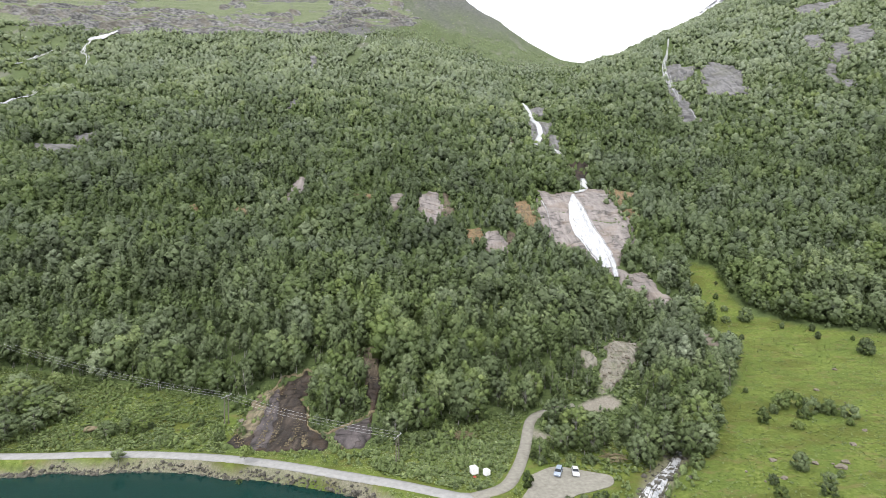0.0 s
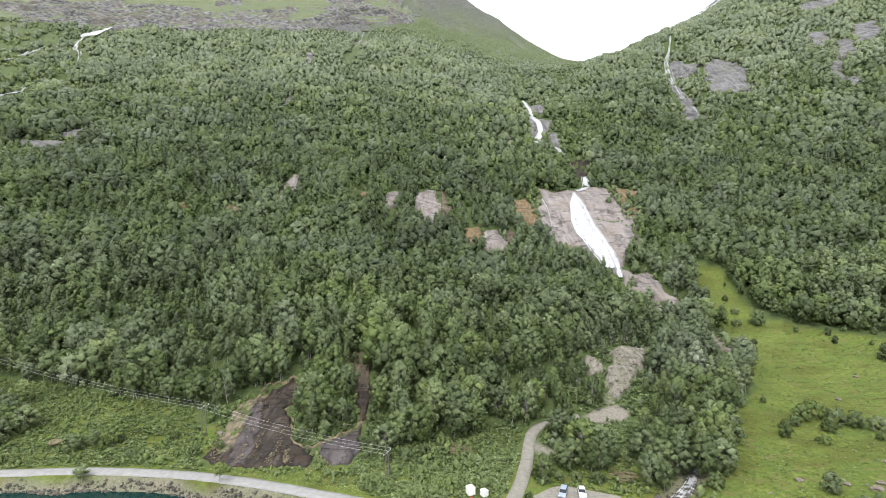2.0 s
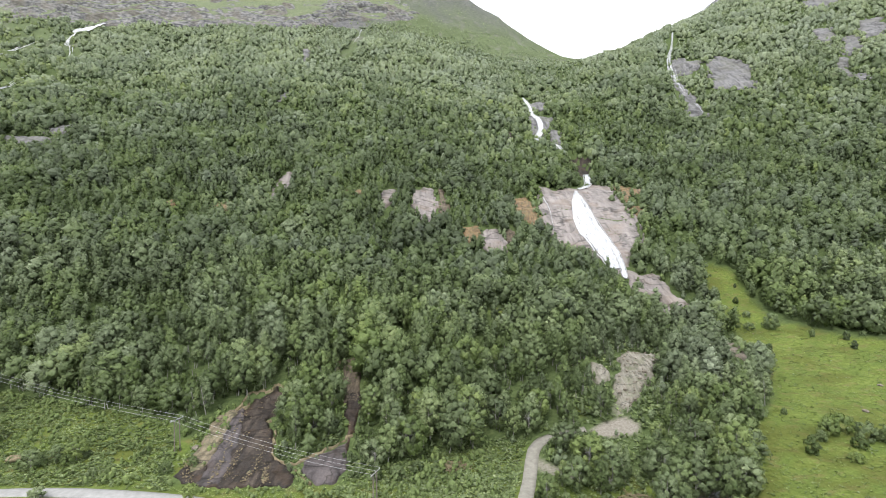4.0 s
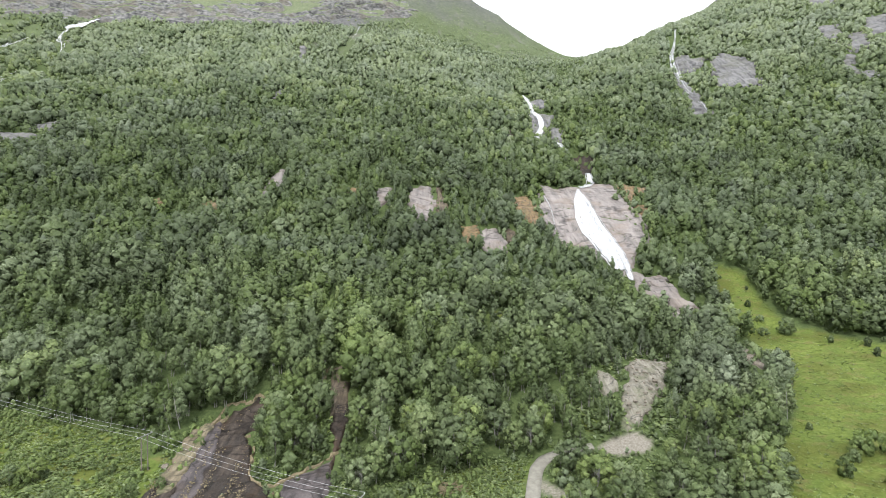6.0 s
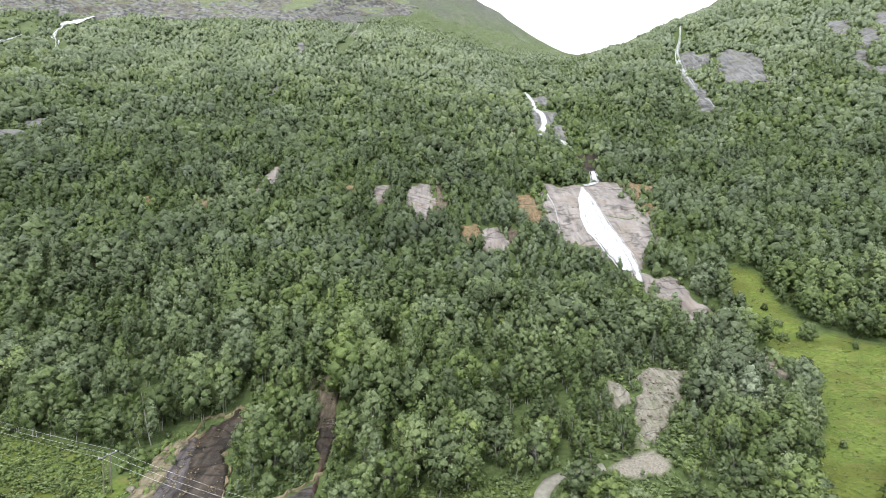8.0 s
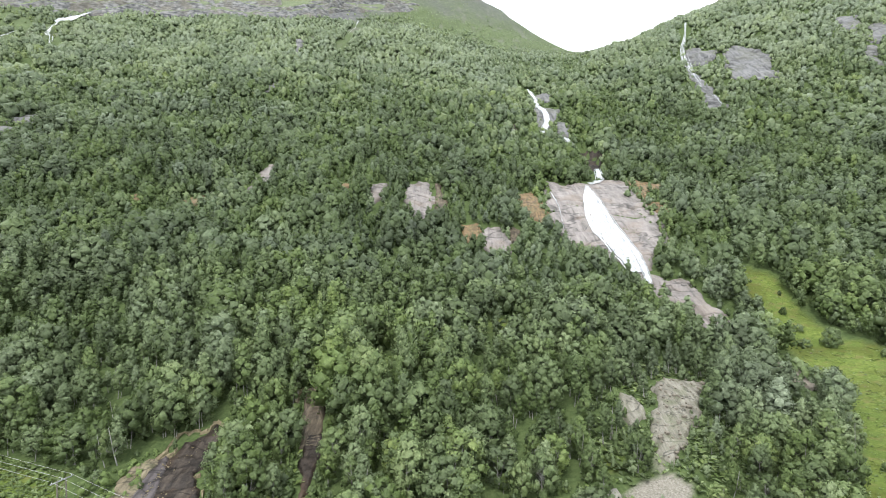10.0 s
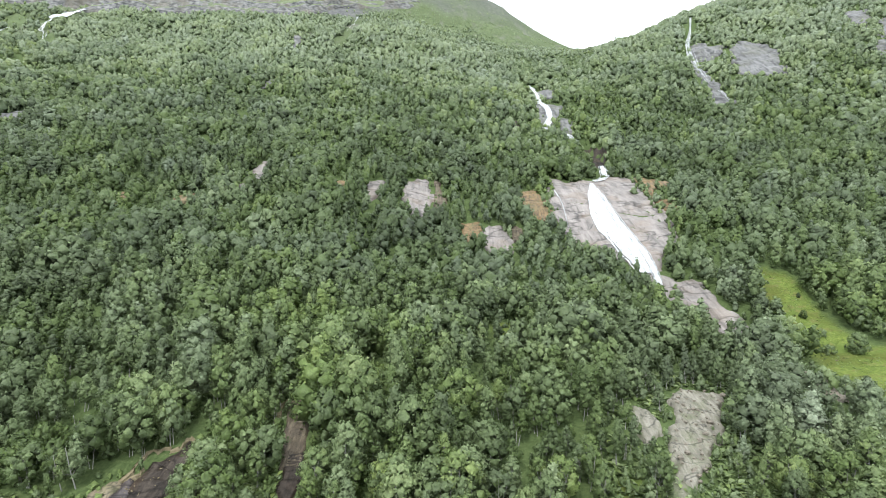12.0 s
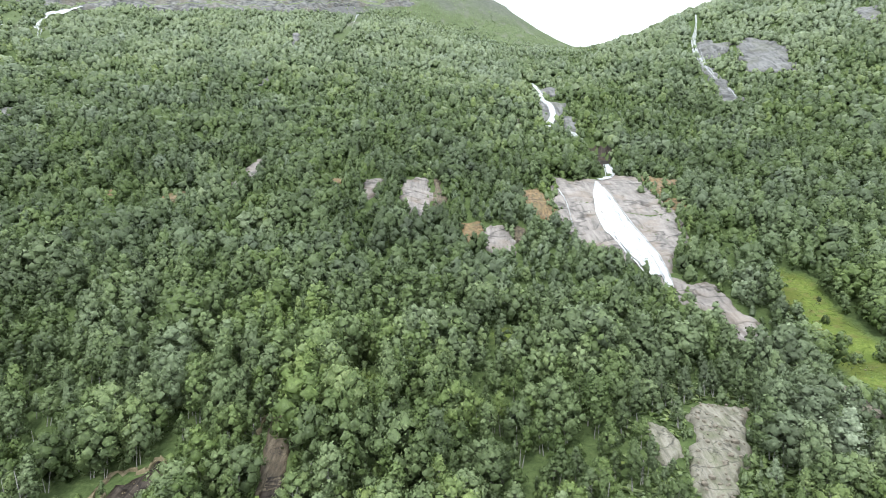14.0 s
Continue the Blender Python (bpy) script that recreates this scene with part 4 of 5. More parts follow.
for wood, shapes in ((~single & (near[1] < 216), FINE_TREES), (near[1] >= 216, NEAR_TREES)):
    forest("woodland", (near[0][wood], near[1][wood], near[2][wood], near[3]), shapes, (7.5, 14.0), "dense green deciduous woodland on the lower slope")
forest("woodland", scatter(285, 470, 5.0, 102), MID_TREES, (7.0, 11.5), "dense green birch wood on the middle slope", HAZED_BIRCH_LEAF)
forest("woodland", scatter(470, 650, 5.4, 103), FAR_TREES, (6.0, 9.5), "distant green birch wood on the upper slope", HAZED_BIRCH_LEAF)
forest("woodland", scatter(650, 1120, 5.8, 107), HIGH_TREES, (5.5, 8.5), "far green birch wood that thins out towards the ridge", HAZED_BIRCH_LEAF)


def understorey(seed):
    """Saplings and bushes under and between the trees of the lower wood."""
    x, y, z, rng = scatter(140, 236, 4.8, seed)
    return x, y, z - 0.2, rng


forest("understorey", understorey(110), MID_TREES, (1.8, 4.6), "green saplings and bushes between the trees")


def stems(name, place, tall, seed, label):
    """Bare lower stems of the woodland, thin tapered four-sided poles."""
    x, y, z, _ = place
    rng = np.random.default_rng(seed)
    k = np.repeat(np.arange(len(x)), 2)
    x, y, z = x[k] + rng.normal(0, 0.5, len(k)), y[k] + rng.normal(0, 0.5, len(k)), z[k]
    n = len(x)
    top = rng.uniform(*tall, n)
    lean = rng.normal(0, 0.35, (n, 2))
    quads = []
    for a in range(4):
        t0, t1 = 1.5708 * a, 1.5708 * (a + 1)
        ring = [np.stack([x + r * math.cos(t) + lx, y + r * math.sin(t) + ly, z + h], -1) for t, r, h, lx, ly in ((t0, 0.13, -0.3, 0, 0), (t1, 0.13, -0.3, 0, 0), (t1, 0.06, top, lean[:, 0], lean[:, 1]), (t0, 0.06, top, lean[:, 0], lean[:, 1]))]
        quads.append(np.stack(ring, 1))
    me = quads_mesh(name, np.concatenate(quads), np.zeros(4 * n), np.zeros(4 * n), BARK)
    return tagged(new(name, me), label, "tree stems", kind="stuff")


low_wood = ~single & (near[1] < 215)
stems("woodland_stems", (near[0][low_wood], near[1][low_wood], near[2][low_wood], None), (2.5, 5.0), 105, "pale birch stems under the woodland crowns")


def make_tree(rng, slim, sprays, stems, leaf, low, label, name="tree", leaf_mat=None, trunk=True, lobes=18):
    thing = new(name)
    if trunk:
        ob = new("trunk", trunk_mesh(rng, "trunk", stems))
        ob.parent = thing
        tagged(ob, "pale bark")
    v, tris, nor, tone = crown_template(rng, slim, low, lobes, sprays, leaf, slim < 0.23, 0.8)
    me = crowns_mesh("crown", [(v, tris, nor, np.clip((0.36 if "bush" in name else 0.5) + tone, 0, 1), np.full(len(tone), 0.4))], leaf_mat or LEAF_SINGLE)
    ob = new("crown", me)
    ob.parent = thing
    return tagged(thing, label, "bush" if "bush" in name else "tree")


def placed(x, y, tall, wide, spin, sink=0.0):
    return Matrix.Translation((x, y, on_ground(x, y) - sink)) @ Matrix.Rotation(spin, 4, "Z") @ Matrix.Diagonal((tall * wide, tall * wide, tall, 1))


tree_rng = np.random.default_rng(77)
KINDS = [
    (0.14, 1, "slender young birch with light green leaves"),
    (0.18, 1, "tall birch with a narrow grey-green crown"),
    (0.22, 2, "two-stemmed birch with pale bark"),
    (0.27, 1, "rounded green alder at the wood's edge"),
    (0.33, 2, "broad green deciduous tree with several stems"),
    (0.40, 3, "wide spreading grey-green willow"),
]
MODELS = [make_tree(tree_rng, s, int(650 + 1700 * s), stems, 0.0175 + 0.012 * s, 0.24 - 0.42 * s, label, lobes=int(16 + 34 * s)) for s, stems, label in KINDS]
MODELS.append(make_tree(tree_rng, 0.26, 700, 1, 0.026, 0.45, "small roadside birch with a bare pale stem", lobes=18))
first = [True] * len(MODELS)


def plant(models, used, k, m):
    """Sets the model itself the first time, then copies of it."""
    if used[k]:
        used[k] = False
        models[k].matrix_basis = m
        return models[k]
    ob = models[k].copy()
    scene.collection.objects.link(ob)
    ob.matrix_basis = m
    for child in models[k].children:
        c = child.copy()
        scene.collection.objects.link(c)
        c.parent = ob
    return ob


sx, sy = near[0][single], near[1][single]
sh, _, _ = tree_sizes(sx, sy, (8.0, 12.0), tree_rng)
for x, y, h in zip(sx, sy, sh):
    tagged(plant(MODELS, first, int(tree_rng.integers(0, 6)), placed(x, y, h, tree_rng.uniform(0.8, 1.25), tree_rng.uniform(0, 6.28))), group="trees at the wood's edge")
for x, y, h, k in [(-150, 150, 10, 5), (-141, 155, 10, 4), (-133, 158, 9, 5), (-147, 166, 10.5, 4), (-156, 160, 11, 5), (-135, 147, 8.5, 5), (-142, 176, 9, 3), (-137, 164, 9.5, 5), (-128, 160, 8, 5), (-130, 152, 8, 4), (-144, 148, 9, 5),
                   (-152, 172, 10, 4), (-160, 150, 9, 5), (-93, 136.2, 5.0, 6), (-56, 133.8, 5.2, 6), (-163, 152, 10, 4), (-170, 165, 11, 5), (-101, 152, 5.5, 3), (-97, 154, 6, 4), (-106, 150, 5, 5),
                   (70, 134, 8, 5), (73, 140, 9, 4), (77, 145, 9, 5), (64, 142, 9, 5), (68, 150, 9.5, 4), (80, 152, 9, 5), (85, 160, 9.5, 4), (60, 136, 8.5, 5), (55, 134, 8, 1), (52, 140, 8, 1), (84, 170, 9.5, 5), (96, 175, 9, 4), (103, 184, 9, 5), (44, 146, 8, 4), (39, 149, 8.5, 5), (35, 157, 8, 4), (39, 163, 8, 1), (33, 159, 7, 1)]:
    tagged(plant(MODELS, first, k, placed(x, y, h, 1.3, tree_rng.uniform(0, 6.28))), group="trees on the meadow")

BUSHES = [make_tree(tree_rng, s, 1100, 1, 0.036, -0.05, label, "bush", trunk=False, lobes=20) for s, label in ((0.42, "low rounded green bush on the meadow"), (0.55, "wide spreading grey-green bush"), (0.3, "dark upright juniper bush"))]
bush_first = [True] * 3
for x, y, h, k in [(20, 121, 4.2, 2), (95, 147, 5.0, 2), (102, 153, 3.0, 0), (110, 157, 5.2, 1), (113, 152, 5.0, 1), (106, 156, 4.4, 1), (117, 150, 4.8, 0), (121, 147, 4.2, 1), (117, 142, 2.4, 0), (102, 142, 2.6, 1), (108, 148, 3.2, 1),
                   (103, 169, 2.0, 0), (173, 203, 7.0, 0), (166, 220, 3.6, 2), (145, 239, 7.0, 0), (179, 217, 2.5, 2), (87, 120, 4.6, 0), (65, 127, 3.4, 1), (88, 112, 2.6, 1), (77, 115, 2.6, 0), (75, 109, 2.6, 1), (84, 107, 2.8, 1), (92, 114, 1.8, 0),
                   (143, 262, 3.2, 0), (137, 268, 3.5, 0), (141, 250, 3.0, 1), (136, 240, 3.4, 1), (150, 275, 2.2, 2), (158, 232, 3.2, 2), (169, 228, 4.0, 2), (70, 132, 3.6, 1), (73, 137, 3.2, 0), (132, 220, 2.6, 0),
                   (-98, 152, 3.0, 1), (-104, 151, 3.4, 0), (-95, 155, 2.6, 0), (-113, 152, 1.6, 1), (-88, 147, 2.2, 1), (-70, 149, 3.0, 1), (-64, 151, 3.2, 0), (-56, 129.6, 1.6, 1), (-80, 157, 2.2, 1),
                   (28, 112, 2.6, 1), (32, 113.5, 2.8, 0), (36, 115, 2.6, 1), (33, 110, 2.6, 1), (39, 113, 2.4, 0), (38, 117, 1.8, 1), (26, 134, 2.4, 1), (30, 135, 2.6, 0), (34, 134, 2.4, 1), (39, 133, 2.8, 1), (24, 137, 2.0, 0),
                   (-10, 147, 3.5, 1), (-15, 146, 3.2, 0), (-5, 150, 3.0, 1), (-20, 147, 2.8, 1), (10, 133, 1.2, 1), (2, 121, 1.3, 1), (6, 122, 1.3, 0), (10, 124, 1.2, 1), (8, 119.5, 1.2, 1)]:
    tagged(plant(BUSHES, bush_first, k, placed(x, y, h * 1.05, 1.0, tree_rng.uniform(0, 6.28), 0.1)), group="bushes on the meadows")


def ledge_bushes(polys, seed, gap=6.5):
    """Small bushes that cling to rims and cracks of the bare rock."""
    rng = np.random.default_rng(seed)
    xs, ys = [], []
    for poly in polys:
        ring = poly + poly[:1]
        for (ax, ay), (bx, by) in zip(ring, ring[1:]):
            n = int(math.hypot(bx - ax, by - ay) / gap)
            f = rng.uniform(0, 1, n)
            xs.append(ax + f * (bx - ax) + rng.normal(0, 2.2, n))
            ys.append(ay + f * (by - ay) + rng.normal(0, 2.2, n))
    x, y = np.concatenate(xs), np.concatenate(ys)
    keep = edge_distance([(113, 434), (101, 394), (97, 363), (96, 330), (98, 287)], x, y) > 7
    x, y = x[keep], y[keep]
    return x, y, ground_z(x, y), rng


forest("ledge_bushes", ledge_bushes([p for k, p in SLABS.items() if k not in SMOOTH_SLABS], 104, 3.2), FAR_TREES, (1.6, 5.5), "small bushes clinging to the rims of the rock faces")
forest("ledge_bushes", ledge_bushes([CUTTING["wide"], CUTTING["gash"], CUTTING["narrow"], GRAVEL], 108, 8.0), NEAR_TREES, (1.4, 3.4), "small bushes along the rims of the bare slopes")


def thicket_place(seed):
    """Gaps in the wood round the scree and the gash."""
    rng = np.random.default_rng(seed)
    x = np.concatenate([rng.uniform(36, 96, 1500), rng.uniform(-44, -18, 350), rng.uniform(-24, 40, 500)])
    y = np.concatenate([rng.uniform(160, 228, 1500), rng.uniform(150, 210, 350), rng.uniform(150, 182, 500)])
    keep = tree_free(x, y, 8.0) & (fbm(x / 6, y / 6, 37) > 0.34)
    for poly in [GRAVEL, GRAVEL_SMALL, YARD, MEADOW_EAST, MEADOW_MID] + list(CUTTING.values()):
        keep &= depth_in(poly, x, y) < -0.3
    keep &= (edge_distance(TRACK, x, y) > 3) & (edge_distance(PATH_UP, x, y) > 1.8)
    x, y = x[keep], y[keep]
    return x, y, ground_z(x, y) - 0.2, rng


def mound_place(seed):
    """Bracken mounds and low bushes over the open roadside ground."""
    rng = np.random.default_rng(seed)
    x, y = rng.uniform(-195, 100, 9000), rng.uniform(116, 226, 9000)
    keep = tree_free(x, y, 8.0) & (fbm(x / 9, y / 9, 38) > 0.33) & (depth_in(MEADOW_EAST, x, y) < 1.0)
    for poly in [GRAVEL, GRAVEL_SMALL, YARD, CAR_PARK] + list(CUTTING.values()):
        keep &= depth_in(poly, x, y) < -0.8
    for line, w in ((ROAD, 4.5), (TRACK, 3.2), (SPUR, 3), (PATH_UP, 1.8), (STREAM, 3.0)):
        keep &= edge_distance(line, x, y) > w
    keep &= y > np.interp(x, [p[0] for p in ROAD], [p[1] for p in ROAD]) + 4.5
    keep &= np.hypot(x - 8.5, y - 127) > 5
    x, y = x[keep], y[keep]
    return x, y, ground_z(x, y) - 0.15, rng


forest("bracken_mounds", mound_place(111), FAR_TREES, (0.8, 1.9), "mounds of bracken and low green bushes", None, 0.52)
forest("thicket", thicket_place(109), MID_TREES, (1.4, 3.4), "low green thicket in the gaps of the wood")


def scrub_place(seed, count):
    rng = np.random.default_rng(seed)
    u = rng.uniform(-0.96, 0.3, count)
    y = rng.uniform(540, 1180, count)
    x = u * (y + 20)
    base = hillside(x, y)
    keep = (fbm(x / 26, y / 26, 27) > 0.40) & ((base > tree_line(u) - 10) | ((u < -0.70) & (y > 560)))
    x, y = x[keep], y[keep]
    return x, y, ground_z(x, y) - 0.2, rng


forest("heath_scrub", scrub_place(106, 6500), HIGH_TREES, (3.0, 7.0), "low scrub scattered over the open mountain heath", HAZED_BIRCH_LEAF, 0.72)


# ---------- undergrowth, stones ----------
def tuft_field(name, polys, count, size, seed, label, tones, hues, box, shore_gap=2.5):
    """Loose leafy tufts spread over parts of the plan."""
    rng = np.random.default_rng(seed)
    x = rng.uniform(box[0], box[1], count)
    y = rng.uniform(box[2], box[3], count)
    keep = np.zeros(count, bool)
    for poly in polys:
        keep |= depth_in(poly, x, y) > -1.0
    keep &= fbm(x / 5, y / 5, seed) > 0.29
    for line, w in ((ROAD, 3.2), (TRACK, 2.7), (SPUR, 2.4), (STREAM, 3.4)):
        keep &= edge_distance(line, x, y) > w
    for poly in list(CUTTING.values()) + [CAR_PARK, GRAVEL, GRAVEL_SMALL, YARD]:
        keep &= depth_in(poly, x, y) < -0.6
    keep &= y > np.interp(x, [p[0] for p in SHORE], [p[1] for p in SHORE]) + shore_gap
    x, y = x[keep], y[keep]
    z = ground_z(x, y)
    n = len(x)
    s = rng.uniform(*size, n) * (0.5 + fbm(x / 7, y / 7, seed + 1))
    quads, tints, hs = [], [], []
    tone = np.clip(tones[0] + tones[1] * rng.normal(size=n) + 0.5 * (fbm(x / 10, y / 10, seed + 2) - 0.5), 0, 1)
    for k in range(2):
        a = rng.uniform(0, 2 * np.pi, n)
        lean = rng.uniform(0.7, 1.5, n)
        d = np.stack([np.cos(a), np.sin(a), 0 * a], -1)
        side = np.stack([-np.sin(a), np.cos(a), 0 * a], -1)
        foot = np.stack([x, y, z], -1)
        tip = foot + (d * lean[:, None] + (0, 0, 0.5)) * s[:, None]
        mid = (foot + tip) / 2 + np.stack([0 * a, 0 * a, 0.2 * s], -1)
        quads.append(np.stack([foot, mid - side * (0.35 * s)[:, None], tip, mid + side * (0.35 * s)[:, None]], 1))
        tints.append(np.clip(tone + 0.12 * rng.normal(size=n), 0, 1))
        hs.append(np.clip(hues[0] + hues[1] * rng.normal(size=n), 0, 1))
    me = quads_mesh(name, np.concatenate(quads), np.concatenate(tints), np.concatenate(hs), LEAF)
    return tagged(new(name, me), label, "undergrowth", kind="stuff")


tuft_field("bracken", [MEADOW_WEST, MEADOW_MID], 80000, (0.35, 0.85), 51, "lush bracken and tall grass on the roadside meadow", (0.54, 0.15), (0.26, 0.14), (-190, 30, 118, 215))
tuft_field("meadow_tufts", [MEADOW_EAST], 36000, (0.2, 0.45), 52, "tufts of grass and low scrub on the pasture", (0.55, 0.14), (0.0, 0.08), (50, 260, 95, 300))
tuft_field("heather", [MEADOW_EAST], 4500, (0.3, 0.7), 54, "dark olive heather clumps and weeds on the pasture", (0.52, 0.15), (0.35, 0.25), (50, 260, 95, 300))
tuft_field("verge_grass", [[(-200, 128), (-60, 128), (-20, 118), (20, 106), (20, 150), (-200, 150)]], 26000, (0.18, 0.42), 55, "short grass and weeds on the road verge", (0.74, 0.16), (0.12, 0.15), (-190, 22, 108, 150), 1.4)
tuft_field("brushwood", [[(-70, 165), (-40, 190), (-22, 165), (25, 165), (60, 158), (60, 128), (40, 128), (20, 136), (-20, 147), (-66, 147)]], 16000, (0.5, 1.0), 53, "green brushwood under the trees by the road", (0.45, 0.16), (0.3, 0.25), (-75, 70, 125, 195))


tuft_field("brushwood", [[(36, 164), (46, 200), (60, 218), (92, 222), (92, 196), (72, 164)], [(-42, 190), (-38, 208), (-24, 208), (-20, 160), (-32, 160)]], 7000, (0.8, 1.7), 57, "tangled green brushwood round the bare slopes", (0.5, 0.16), (0.3, 0.25), (-45, 95, 150, 225))


def stone_mesh(rng):
    bm = bmesh.new()
    bmesh.ops.create_icosphere(bm, subdivisions=1, radius=1.0)
    cut = Vector(rng.normal(size=3)).normalized()
    for v in bm.verts:
        v.co *= rng.uniform(0.75, 1.15)
        v.co -= cut * max(0.0, v.co.dot(cut) - 0.55)
    return [tuple(v.co) for v in bm.verts], [[v.index for v in f.verts] for f in bm.faces]


def stone_field(name, spots, size, seed, mat, label, flat=0.6, lift=0.0):
    """Boulders half sunk into the ground at the given spots, one joined field."""
    rng = np.random.default_rng(seed)
    shapes = [stone_mesh(rng) for _ in range(5)]
    verts, faces = [], []
    px, py = np.array([p[0] for p in spots]), np.array([p[1] for p in spots])
    raised = lift * rock_offset(px, py)
    zs = ground_z(px, py) + 0.9 * raised
    spots = list(zip(px, py - 0.45 * raised))
    for (x, y), z in zip(spots, zs):
        sv, sf = shapes[int(rng.integers(0, 5))]
        s = rng.uniform(*size) * rng.choice((0.6, 1.0, 1.5), p=(0.5, 0.35, 0.15))
        a = rng.uniform(0, 6.28)
        start = len(verts)
        sq = rng.uniform(0.7, 1.3)
        for vx, vy, vz in sv:
            verts.append((x + s * (vx * math.cos(a) - vy * math.sin(a)) * sq, y + s * (vx * math.sin(a) + vy * math.cos(a)), z + s * vz * flat + 0.1 * s))
        faces += [[start + i for i in f] for f in sf]
    return tagged(new(name, mesh_from(name, verts, faces, [mat])), label, "stones", kind="stuff")


stone_rng = np.random.default_rng(61)
SHORE_STONE = plain_material("shore_stone", (0.026, 0.025, 0.020), (0.120, 0.112, 0.090), 1.1, 0.8, 0.6)
CRAG_FOOT = [(-760, 800), (-638, 812), (-549, 819), (-468, 842), (-381, 861), (-256, 868), (-180, 936), (-34, 989)]
CRAG_TOP = [(-770, 862), (-645, 885), (-555, 905), (-475, 930), (-390, 950), (-275, 962), (-200, 990), (-60, 1035)]


def crag_material():
    """Bare rock on the steep faces, heath on the benches."""
    m, n, l, b = material("layered_crag", 0.85)
    fine = tex_noise(m, 0.15, 8, (1, 1, 2.2))
    stone = ramp(m, fine, (0.38, (0.060, 0.061, 0.063)), (0.5, (0.140, 0.139, 0.137)), (0.63, (0.235, 0.230, 0.222)))
    seep = ramp(m, tex_noise(m, 0.12, 6, (1.0, 0.3, 0.15)), (0.36, grey(0.45)), (0.5, grey(1.0)))
    stone = mixed(m, 0.35, stone, seep, "MULTIPLY")
    stone = mixed(m, ramp(m, tex_noise(m, 0.03, 5), (0.48, grey(0)), (0.62, grey(0.55))), stone, (0.135, 0.118, 0.085))
    heath = ramp(m, tex_noise(m, 0.5, 7), (0.3, (0.070, 0.092, 0.044)), (0.7, (0.155, 0.178, 0.096)))
    geo = n.new("ShaderNodeNewGeometry")
    split = n.new("ShaderNodeSeparateXYZ")
    l.new(geo.outputs["Normal"], split.inputs[0])
    wave = n.new("ShaderNodeMath")
    wave.operation = "MULTIPLY_ADD"
    wave.inputs[1].default_value = 0.5
    l.new(tex_noise(m, 0.07, 7), wave.inputs[0])
    l.new(split.outputs["Z"], wave.inputs[2])
    l.new(mixed(m, ramp(m, wave.outputs[0], (0.78, grey(0)), (0.88, grey(1))), stone, heath), b.inputs["Base Color"])
    bumped(m, b, fine, 0.8, 1.0)
    return m


LAYERED = crag_material()


def build_buttress(first, last):
    """A stretch of the cliff band: dipping layers that stand out in steps, with green benches between."""
    fx, fy = np.array(CRAG_FOOT, float).T
    tx, ty = np.array(CRAG_TOP, float).T
    s = np.linspace(first, last, int(84 * (last - first)) + 1)
    t = np.linspace(-0.45, 1.6, 66)
    S, T = np.meshgrid(s, t)
    k = np.arange(len(fx))
    X = np.interp(S, k, fx) * (1 - T) + np.interp(S, k, tx) * T
    Y = np.interp(S, k, fy) * (1 - T) + np.interp(S, k, ty) * T
    X = X + 5 * (fbm(X / 12, Y / 12, 81) - 0.5)
    level = T * 3.6 + 1.8 * fbm(X / 80, T * 2.0, 82) + 0.004 * np.abs(X + 330) + 0.25 * fbm(X / 20, T * 4, 83)
    step = level - np.floor(level)
    rocky = smooth(0.42, 0.56, fbm(X / 65, T * 1.8 + 3, 84) + 0.10 * smooth(0.4, 0.0, np.abs(T - 0.35)))
    edge = smooth(-0.4, 0.05, T + 0.25 * (fbm(X / 30, T, 85) - 0.5)) * smooth(1.55, 1.1, T) * smooth(7.0, 6.3, S + 0.5 * (fbm(X / 25, T * 3, 88) - 0.5))
    out = edge * (3.0 + rocky * (18.0 * (step - smooth(0.72, 1.0, step)) + 2.2 * (fbm(X / 13, T * 6, 86) - 0.5) + 7.0 * (fbm(X / 26, T * 2, 87) - 0.5)))
    out = out - 7.0 * (1 - smooth(0.0, 0.25, edge))
    Z = ground_z(X, Y) + 0.55 * out
    verts = np.stack([X, Y - 0.8 * out, Z], -1).reshape(-1, 3)
    idx = np.arange(X.size).reshape(X.shape)
    faces = np.stack([idx[:-1, :-1], idx[:-1, 1:], idx[1:, 1:], idx[1:, :-1]], -1).reshape(-1, 4)
    ob = new("buttress", mesh_from("buttress", verts.tolist(), faces.tolist(), [LAYERED], True))
    ob.parent = mountain_crag


mountain_crag = new("mountain_crag")
for k in range(7):
    build_buttress(k, k + 1)
tagged(mountain_crag, "layered dark grey crag band with green benches", "crag")
shore_line = [p for p in SHORE if -175 < p[0] < 60]
spots = []
for (ax, ay), (bx, by) in zip(shore_line, shore_line[1:]):
    line = np.arange(min(ay, by) - 7, max(ay, by) + 3, 0.25)
    wet = line[ground_z(line * 0 + (ax + bx) / 2, line) < 0.25]
    rim = wet.max() if len(wet) else (ay + by) / 2
    for k in range(int(34 * math.hypot(bx - ax, by - ay) / 4)):
        f = stone_rng.uniform()
        spots.append((ax + f * (bx - ax), rim + (f - 0.5) * (by - ay) + stone_rng.uniform(-0.7, 0.9)))
clear = edge_distance(ROAD, np.array([p[0] for p in spots]), np.array([p[1] for p in spots])) > 2.4
spots = [p for p, ok in zip(spots, clear) if ok]
stone_field("shore_stones", spots, (0.26, 0.62), 62, SHORE_STONE, "grey boulders along the fjord shore")
spots = []
for (ax, ay), (bx, by) in zip(STREAM, STREAM[1:]):
    for k in range(9):
        f = stone_rng.uniform()
        spots.append((ax + f * (bx - ax) + stone_rng.normal(0, 2.2), ay + f * (by - ay) + stone_rng.normal(0, 1.2)))
spots = [p for p in spots if p[1] < 146]
